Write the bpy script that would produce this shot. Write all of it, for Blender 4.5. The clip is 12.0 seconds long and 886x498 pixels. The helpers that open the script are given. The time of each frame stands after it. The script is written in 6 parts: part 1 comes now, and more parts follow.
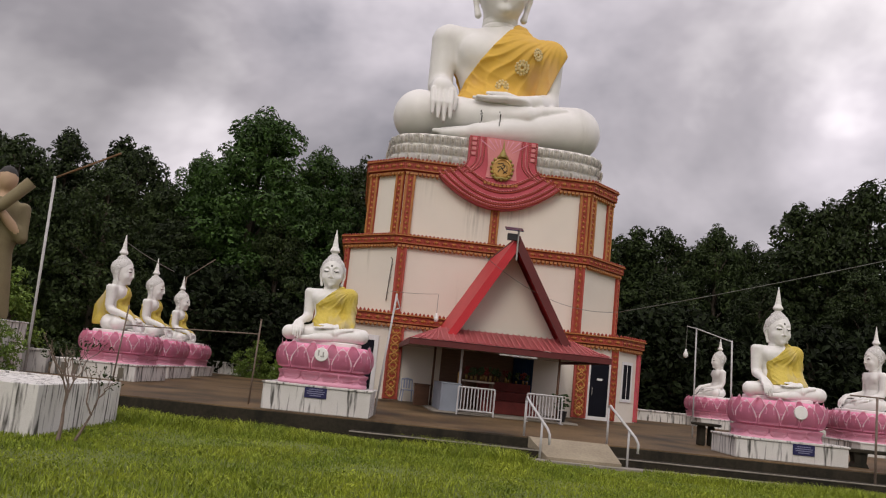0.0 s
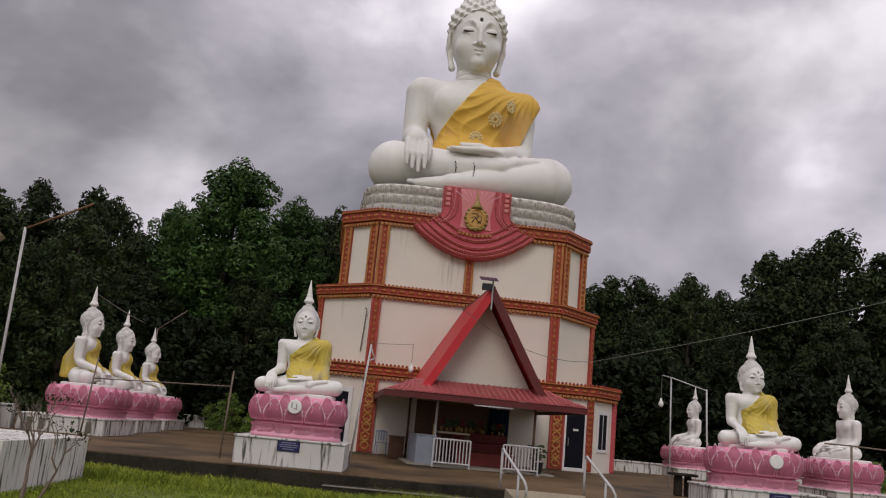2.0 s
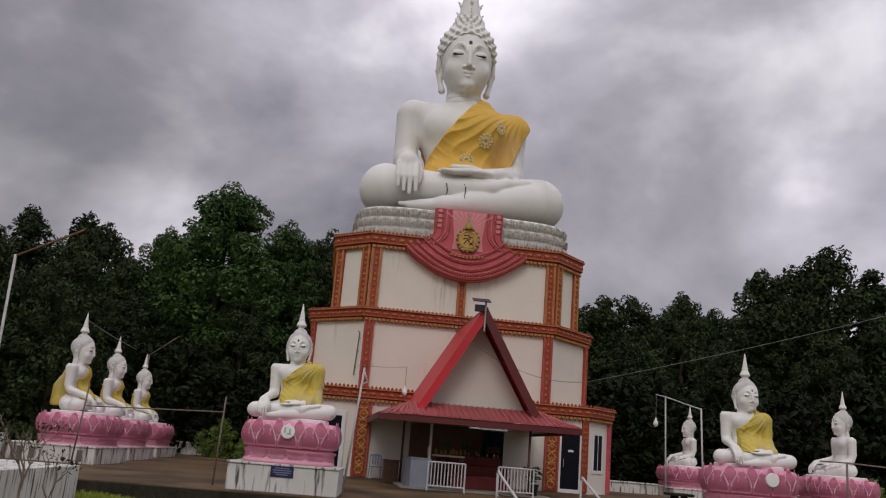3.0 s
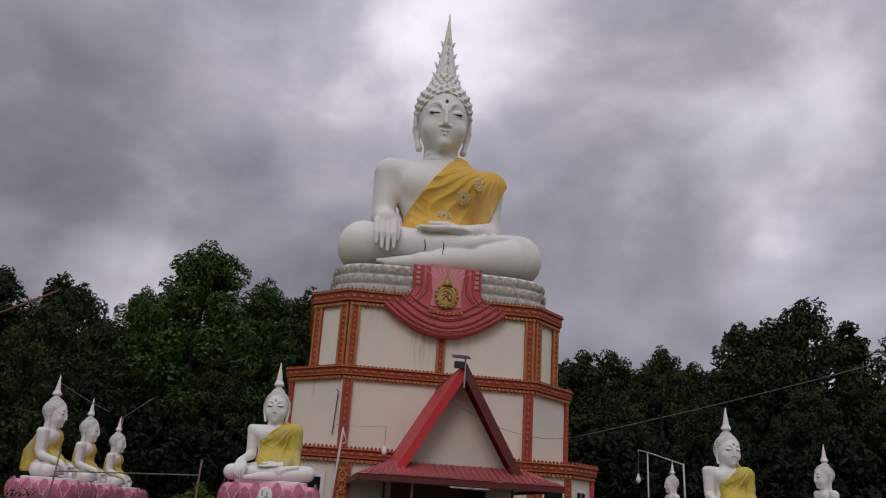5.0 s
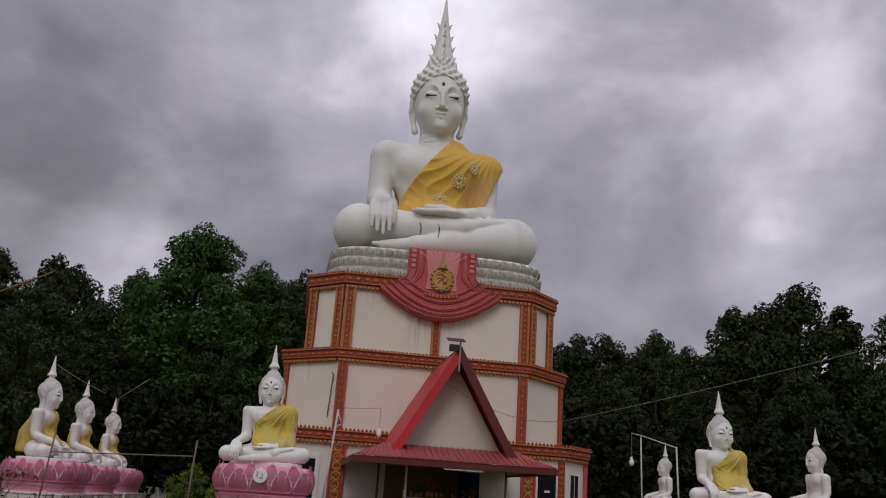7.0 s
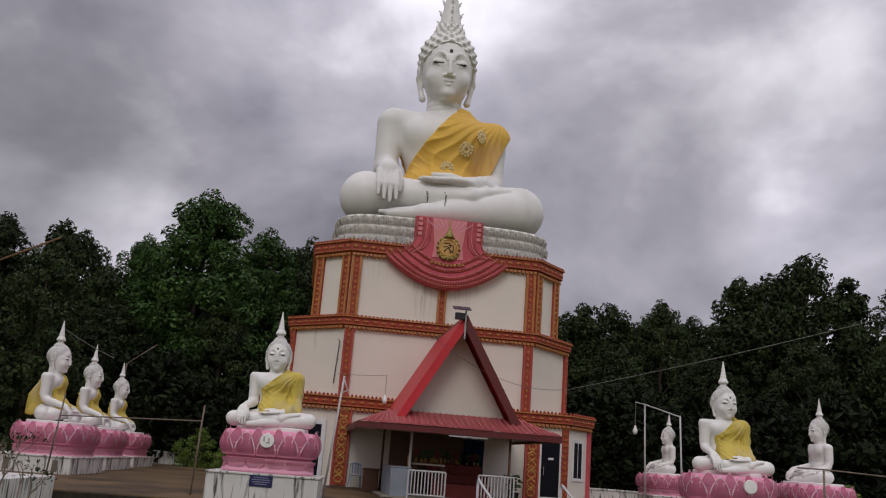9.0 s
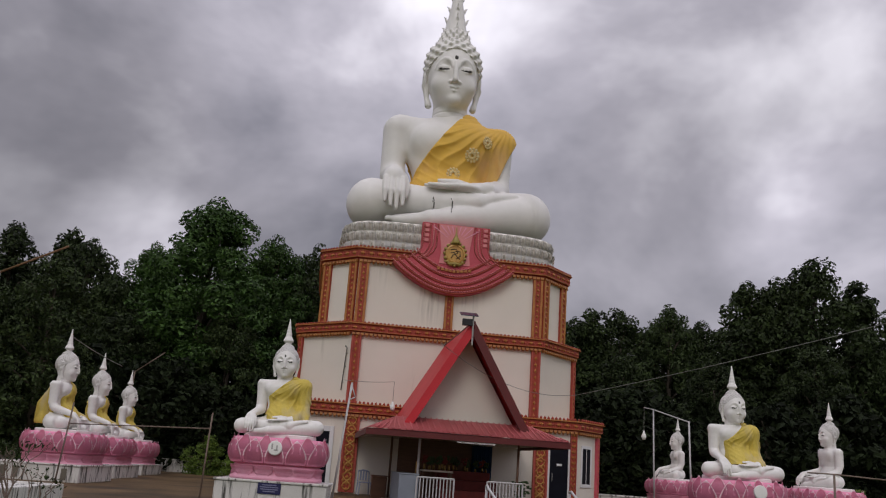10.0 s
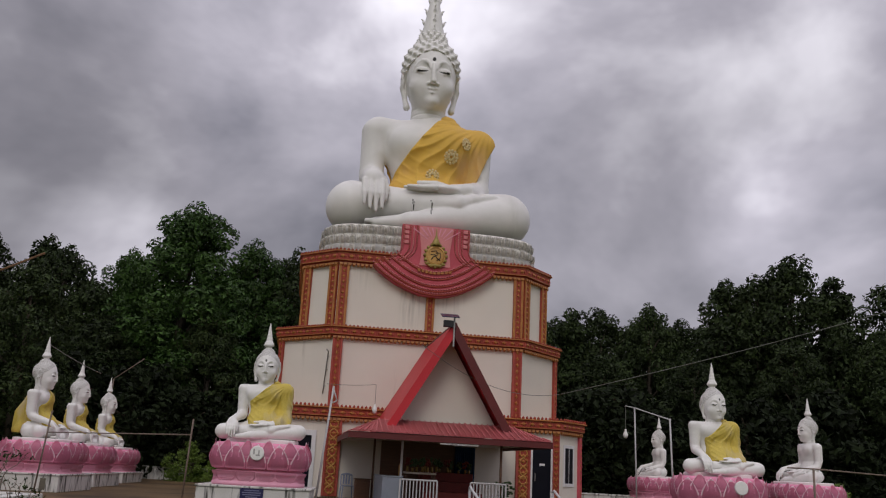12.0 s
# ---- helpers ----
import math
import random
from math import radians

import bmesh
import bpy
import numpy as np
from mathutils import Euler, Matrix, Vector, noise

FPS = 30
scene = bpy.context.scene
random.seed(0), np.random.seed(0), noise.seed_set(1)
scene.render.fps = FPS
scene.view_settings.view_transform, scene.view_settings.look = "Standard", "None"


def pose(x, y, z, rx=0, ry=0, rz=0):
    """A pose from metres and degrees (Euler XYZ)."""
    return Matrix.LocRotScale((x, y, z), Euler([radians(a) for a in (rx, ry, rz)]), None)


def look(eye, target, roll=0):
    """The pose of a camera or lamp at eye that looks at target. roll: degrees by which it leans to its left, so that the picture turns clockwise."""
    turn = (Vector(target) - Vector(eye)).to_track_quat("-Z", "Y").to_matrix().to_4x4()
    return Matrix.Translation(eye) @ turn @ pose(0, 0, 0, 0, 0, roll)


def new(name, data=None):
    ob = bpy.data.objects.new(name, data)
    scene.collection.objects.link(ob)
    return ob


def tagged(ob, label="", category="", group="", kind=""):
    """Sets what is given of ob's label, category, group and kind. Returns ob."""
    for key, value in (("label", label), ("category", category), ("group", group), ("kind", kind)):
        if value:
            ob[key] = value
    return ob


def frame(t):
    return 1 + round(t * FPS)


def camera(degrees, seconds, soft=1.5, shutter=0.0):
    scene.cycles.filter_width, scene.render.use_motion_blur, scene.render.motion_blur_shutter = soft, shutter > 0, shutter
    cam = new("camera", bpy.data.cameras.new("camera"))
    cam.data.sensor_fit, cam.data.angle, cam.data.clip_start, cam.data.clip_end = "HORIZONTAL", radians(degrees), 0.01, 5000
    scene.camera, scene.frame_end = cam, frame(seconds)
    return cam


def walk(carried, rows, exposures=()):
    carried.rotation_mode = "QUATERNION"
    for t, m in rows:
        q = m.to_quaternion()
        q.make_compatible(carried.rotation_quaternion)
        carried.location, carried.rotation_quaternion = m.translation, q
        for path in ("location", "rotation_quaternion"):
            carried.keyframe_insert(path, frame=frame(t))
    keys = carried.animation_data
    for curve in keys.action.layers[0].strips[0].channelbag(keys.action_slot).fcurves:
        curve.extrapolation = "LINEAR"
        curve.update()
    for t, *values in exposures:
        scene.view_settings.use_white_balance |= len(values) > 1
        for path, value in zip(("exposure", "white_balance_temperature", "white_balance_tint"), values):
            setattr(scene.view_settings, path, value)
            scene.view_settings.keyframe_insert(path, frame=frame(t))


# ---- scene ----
LENS = 55.2
EYE = (0.0, 0.0, 1.185)
cam = camera(LENS, 12.0, soft=1.15)
# seconds, yaw, pitch, roll in degrees
ROWS = [
    (0.0, 0.00, 8.30, 5.90),
    (0.5, -1.08, 8.79, 5.88),
    (1.0, -1.47, 9.70, 5.92),
    (1.5, -1.46, 10.85, 5.84),
    (2.0, -1.39, 11.83, 5.46),
    (2.5, -1.48, 12.50, 4.98),
    (3.0, -1.80, 13.35, 4.65),
    (5.0, -3.02, 17.26, 3.71),
    (5.5, -3.39, 17.50, 3.68),
    (6.0, -3.56, 17.30, 3.78),
    (6.5, -3.55, 16.81, 3.85),
    (7.0, -3.41, 16.15, 3.90),
    (9.0, -3.12, 13.99, 4.40),
    (9.5, -2.81, 14.14, 4.42),
    (10.0, -2.62, 14.37, 4.14),
    (10.5, -2.68, 14.34, 3.79),
    (11.0, -3.00, 14.52, 3.44),
    (11.5, -3.54, 14.63, 3.19),
    (12.0, -3.99, 14.57, 3.05),
]


def carried_pose(yaw, pitch, roll):
    turn = pose(0, 0, 0, 90, 0, yaw) @ pose(0, 0, 0, pitch, 0, 0) @ pose(0, 0, 0, 0, 0, roll)
    return Matrix.Translation(EYE) @ turn


# the clip's camera closes a little as more sky comes into view
EXPOSURES = [(0.0, -0.2, 6950, 9), (0.8, -0.25, 6900, 9), (1.5, -0.4, 6800, 9), (3.0, -0.62, 6600, 9), (5.5, -0.86, 6450, 10), (7.2, -0.82, 6450, 10), (9.0, -0.62, 6500, 9), (12.0, -0.68, 6500, 9)]
walk(cam, [(t, carried_pose(a, b, c)) for t, a, b, c in ROWS], EXPOSURES)

# ---------------------------------------------------------------- world and sun
SUN_ELEV, SUN_ROT = radians(58), radians(200)
world = bpy.data.worlds.new("overcast_sky")
scene.world = world
world.use_nodes = True
wn, wl = world.node_tree.nodes, world.node_tree.links
wn.clear()
w_out = wn.new("ShaderNodeOutputWorld")
w_bg = wn.new("ShaderNodeBackground")
w_sky = wn.new("ShaderNodeTexSky")
w_sky.sky_type, w_sky.sun_disc = "NISHITA", False
w_sky.sun_elevation, w_sky.sun_rotation = SUN_ELEV, SUN_ROT
w_sky.air_density, w_sky.dust_density = 1.5, 4.0
w_tc = wn.new("ShaderNodeTexCoord")
w_map = wn.new("ShaderNodeMapping")
w_map.inputs["Location"].default_value = (2.35, 1.1, 0.75)
w_map.inputs["Scale"].default_value = (1.0, 1.0, 1.45)
w_noise = wn.new("ShaderNodeTexNoise")
w_noise.inputs["Scale"].default_value = 3.1
w_noise.inputs["Detail"].default_value = 5.0
w_noise.inputs["Roughness"].default_value = 0.52
w_noise.inputs["Distortion"].default_value = 0.15
w_ramp = wn.new("ShaderNodeValToRGB")
cr = w_ramp.color_ramp
cr.elements[0].position, cr.elements[0].color = 0.28, (2.3, 2.25, 2.75, 1)
cr.elements[1].position, cr.elements[1].color = 0.66, (10.2, 9.8, 10.8, 1)
mid_el = cr.elements.new(0.5)
mid_el.color = (5.6, 5.3, 6.1, 1)
# the cloud deck is brighter overhead than near the horizon
w_sep = wn.new("ShaderNodeSeparateXYZ")
w_zen = wn.new("ShaderNodeMapRange")
w_zen.inputs["From Min"].default_value, w_zen.inputs["From Max"].default_value = 0.28, 0.9
w_zen.inputs["To Min"].default_value, w_zen.inputs["To Max"].default_value = 1.0, 2.1
# the hidden sun thins the deck on one side
w_dot = wn.new("ShaderNodeVectorMath")
w_dot.operation = "DOT_PRODUCT"
w_dot.inputs[1].default_value = (0.80, 0.58, -0.35)
w_side = wn.new("ShaderNodeMapRange")
w_side.inputs["From Min"].default_value, w_side.inputs["From Max"].default_value = 0.3, 0.9
w_side.inputs["To Min"].default_value, w_side.inputs["To Max"].default_value = 1.0, 1.3
# thin bright breaks and heavy banks in the cloud deck: direction, half width in degrees, strength
BANKS = [((0.452, 0.846, 0.275), 8, 0.45), ((0.375, 0.867, 0.30), 6, 0.12), ((0.358, 0.833, 0.422), 12, -0.2), ((-0.079, 0.887, 0.44), 14, 0.24), ((-0.40, 0.86, 0.34), 13, -0.36), ((0.092, 0.888, 0.44), 8, 0.08), ((0.276, 0.902, 0.332), 8, -0.1), ((-0.297, 0.933, 0.204), 6, 0.5)]
w_prev = None
for axis, half, strength in BANKS:
    lobe, soft_edge, keep = wn.new("ShaderNodeVectorMath"), wn.new("ShaderNodeMapRange"), wn.new("ShaderNodeMath")
    lobe.operation = "DOT_PRODUCT"
    lobe.inputs[1].default_value = Vector(axis).normalized()
    soft_edge.interpolation_type = "SMOOTHSTEP"
    soft_edge.inputs["From Min"].default_value, soft_edge.inputs["From Max"].default_value = math.cos(radians(half)), 1.0
    soft_edge.inputs["To Min"].default_value, soft_edge.inputs["To Max"].default_value = 1.0, 1.0 + strength
    keep.operation = "MULTIPLY"
    keep.inputs[1].default_value = 1.0
    wl.new(w_tc.outputs["Generated"], lobe.inputs[0])
    wl.new(lobe.outputs["Value"], soft_edge.inputs["Value"])
    wl.new(soft_edge.outputs["Result"], keep.inputs[0])
    if w_prev is not None:
        wl.new(w_prev.outputs["Value"], keep.inputs[1])
    w_prev = keep
w_all = wn.new("ShaderNodeMath")
w_all.operation = "MULTIPLY"
w_gain = wn.new("ShaderNodeMath")
w_gain.operation = "MULTIPLY"
w_mul = wn.new("ShaderNodeVectorMath")
w_mul.operation = "SCALE"
w_mix = wn.new("ShaderNodeMix")
w_mix.data_type = "RGBA"
w_mix.inputs["Factor"].default_value = 0.93
w_bg.inputs["Strength"].default_value = 0.1
wl.new(w_tc.outputs["Generated"], w_map.inputs["Vector"])
wl.new(w_map.outputs["Vector"], w_noise.inputs["Vector"])
wl.new(w_noise.outputs["Fac"], w_ramp.inputs["Fac"])
wl.new(w_tc.outputs["Generated"], w_sep.inputs["Vector"])
wl.new(w_sep.outputs["Z"], w_zen.inputs["Value"])
wl.new(w_ramp.outputs["Color"], w_mul.inputs[0])
wl.new(w_tc.outputs["Generated"], w_dot.inputs[0])
wl.new(w_dot.outputs["Value"], w_side.inputs["Value"])
wl.new(w_zen.outputs["Result"], w_gain.inputs[0])
wl.new(w_side.outputs["Result"], w_gain.inputs[1])
wl.new(w_gain.outputs["Value"], w_all.inputs[0])
wl.new(w_prev.outputs["Value"], w_all.inputs[1])
wl.new(w_all.outputs["Value"], w_mul.inputs["Scale"])
wl.new(w_sky.outputs["Color"], w_mix.inputs["A"])
wl.new(w_mul.outputs["Vector"], w_mix.inputs["B"])
wl.new(w_mix.outputs["Result"], w_bg.inputs["Color"])
wl.new(w_bg.outputs["Background"], w_out.inputs["Surface"])

sun_data = bpy.data.lights.new("sun", "SUN")
sun_data.energy, sun_data.angle, sun_data.color = 1.2, radians(25), (1.0, 0.96, 0.9)
sun = new("sun", sun_data)
sun.matrix_world = look((-14, -40, 60), (0, 30, 0))


# ---------------------------------------------------------------- materials
def material(name, base, other=None, scale=4.0, rough=0.7, metal=0.0, bump=0.15, fine=40.0, mix=0.6, streak=None, spec=0.4, rand=0.0, stretch=(1, 1, 1), stains=(), island=0.0, pits=0.0):
    """Two scales of colour variation, fine relief, and, if asked for, dark streaks that run down."""
    m = bpy.data.materials.new(name)
    m.use_nodes = True
    n, l = m.node_tree.nodes, m.node_tree.links
    b = n["Principled BSDF"]
    b.inputs["Roughness"].default_value, b.inputs["Metallic"].default_value = rough, metal
    b.inputs["Specular IOR Level"].default_value = spec
    other = other or tuple(c * 0.78 for c in base)
    tc = n.new("ShaderNodeTexCoord")
    mp = n.new("ShaderNodeMapping")
    mp.inputs["Scale"].default_value = stretch
    l.new(tc.outputs["Object"], mp.inputs["Vector"])
    big, small = n.new("ShaderNodeTexNoise"), n.new("ShaderNodeTexNoise")
    for t, s, d in ((big, scale, 4.0), (small, fine, 3.0)):
        t.inputs["Scale"].default_value, t.inputs["Detail"].default_value = s, d
        l.new(mp.outputs["Vector"], t.inputs["Vector"])
    ramp = n.new("ShaderNodeValToRGB")
    ramp.color_ramp.elements[0].position, ramp.color_ramp.elements[1].position = 0.35, 0.68
    ramp.color_ramp.elements[0].color, ramp.color_ramp.elements[1].color = (*base, 1), (*other, 1)
    add = n.new("ShaderNodeMath")
    add.operation = "MULTIPLY_ADD"
    add.inputs[1].default_value = 1 - mix
    sc = n.new("ShaderNodeMath")
    sc.operation = "MULTIPLY"
    sc.inputs[1].default_value = mix
    l.new(big.outputs["Fac"], sc.inputs[0])
    l.new(small.outputs["Fac"], add.inputs[0])
    l.new(sc.outputs[0], add.inputs[2])
    l.new(add.outputs[0], ramp.inputs["Fac"])
    colour = ramp.outputs["Color"]
    if rand:
        oi = n.new("ShaderNodeObjectInfo")
        hsv = n.new("ShaderNodeHueSaturation")
        mr = n.new("ShaderNodeMapRange")
        mr.inputs["To Min"].default_value, mr.inputs["To Max"].default_value = 1 - rand, 1 + rand
        l.new(oi.outputs["Random"], mr.inputs["Value"])
        l.new(mr.outputs["Result"], hsv.inputs["Value"])
        l.new(colour, hsv.inputs["Color"])
        colour = hsv.outputs["Color"]
    if island:
        gi = n.new("ShaderNodeNewGeometry")
        hv = n.new("ShaderNodeHueSaturation")
        mi = n.new("ShaderNodeMapRange")
        mi.inputs["To Min"].default_value, mi.inputs["To Max"].default_value = 1 - island, 1 + island
        l.new(gi.outputs["Random Per Island"], mi.inputs["Value"])
        l.new(mi.outputs["Result"], hv.inputs["Value"])
        l.new(colour, hv.inputs["Color"])
        colour = hv.outputs["Color"]
    if streak:
        st = n.new("ShaderNodeTexNoise")
        sm = n.new("ShaderNodeMapping")
        sm.inputs["Scale"].default_value = streak[1]
        st.inputs["Scale"].default_value, st.inputs["Detail"].default_value = 1.0, 5.0
        l.new(tc.outputs["Object"], sm.inputs["Vector"])
        l.new(sm.outputs["Vector"], st.inputs["Vector"])
        sr = n.new("ShaderNodeMapRange")
        sr.inputs["From Min"].default_value, sr.inputs["From Max"].default_value = streak[2], streak[3]
        l.new(st.outputs["Fac"], sr.inputs["Value"])
        mx = n.new("ShaderNodeMix")
        mx.data_type = "RGBA"
        mx.inputs["B"].default_value = (*streak[0], 1)
        l.new(sr.outputs["Result"], mx.inputs["Factor"])
        l.new(colour, mx.inputs["A"])
        colour = mx.outputs["Result"]
    for x0, half, z_top, z_len, strength in stains:
        # a run of dirty water: x place, half width, top and length in metres
        sep = n.new("ShaderNodeSeparateXYZ")
        l.new(tc.outputs["Object"], sep.inputs["Vector"])
        near, down, run, k1, k2 = (n.new("ShaderNodeMapRange"), n.new("ShaderNodeMapRange"), n.new("ShaderNodeTexNoise"), n.new("ShaderNodeMath"), n.new("ShaderNodeMath"))
        off, mag = n.new("ShaderNodeMath"), n.new("ShaderNodeMath")
        off.operation, off.inputs[1].default_value = "SUBTRACT", x0
        mag.operation = "ABSOLUTE"
        l.new(sep.outputs["X"], off.inputs[0])
        l.new(off.outputs[0], mag.inputs[0])
        near.inputs["From Min"].default_value, near.inputs["From Max"].default_value = half, half * 0.3
        l.new(mag.outputs[0], near.inputs["Value"])
        down.inputs["From Min"].default_value, down.inputs["From Max"].default_value = z_top - z_len, z_top
        l.new(sep.outputs["Z"], down.inputs["Value"])
        rm = n.new("ShaderNodeMapping")
        rm.inputs["Scale"].default_value = (9.0, 1.0, 0.6)
        l.new(tc.outputs["Object"], rm.inputs["Vector"])
        l.new(rm.outputs["Vector"], run.inputs["Vector"])
        run.inputs["Scale"].default_value, run.inputs["Detail"].default_value = 1.0, 4.0
        rr = n.new("ShaderNodeMapRange")
        rr.inputs["From Min"].default_value, rr.inputs["From Max"].default_value, rr.inputs["To Max"].default_value = 0.42, 0.68, strength
        l.new(run.outputs["Fac"], rr.inputs["Value"])
        k1.operation = k2.operation = "MULTIPLY"
        l.new(near.outputs["Result"], k1.inputs[0])
        l.new(down.outputs["Result"], k1.inputs[1])
        l.new(k1.outputs[0], k2.inputs[0])
        l.new(rr.outputs["Result"], k2.inputs[1])
        mz = n.new("ShaderNodeMix")
        mz.data_type = "RGBA"
        mz.inputs["B"].default_value = (0.09, 0.075, 0.055, 1)
        l.new(k2.outputs[0], mz.inputs["Factor"])
        l.new(colour, mz.inputs["A"])
        colour = mz.outputs["Result"]
    l.new(colour, b.inputs["Base Color"])
    bp = n.new("ShaderNodeBump")
    if pits:
        vo = n.new("ShaderNodeTexVoronoi")
        vo.inputs["Scale"].default_value = pits
        l.new(mp.outputs["Vector"], vo.inputs["Vector"])
        b2 = n.new("ShaderNodeBump")
        b2.invert = True
        b2.inputs["Strength"].default_value, b2.inputs["Distance"].default_value = 0.8, 0.03
        l.new(vo.outputs["Distance"], b2.inputs["Height"])
        l.new(b2.outputs["Normal"], bp.inputs["Normal"])
    bp.inputs["Strength"].default_value, bp.inputs["Distance"].default_value = bump, 0.02
    l.new(small.outputs["Fac"], bp.inputs["Height"])
    l.new(bp.outputs["Normal"], b.inputs["Normal"])
    return m


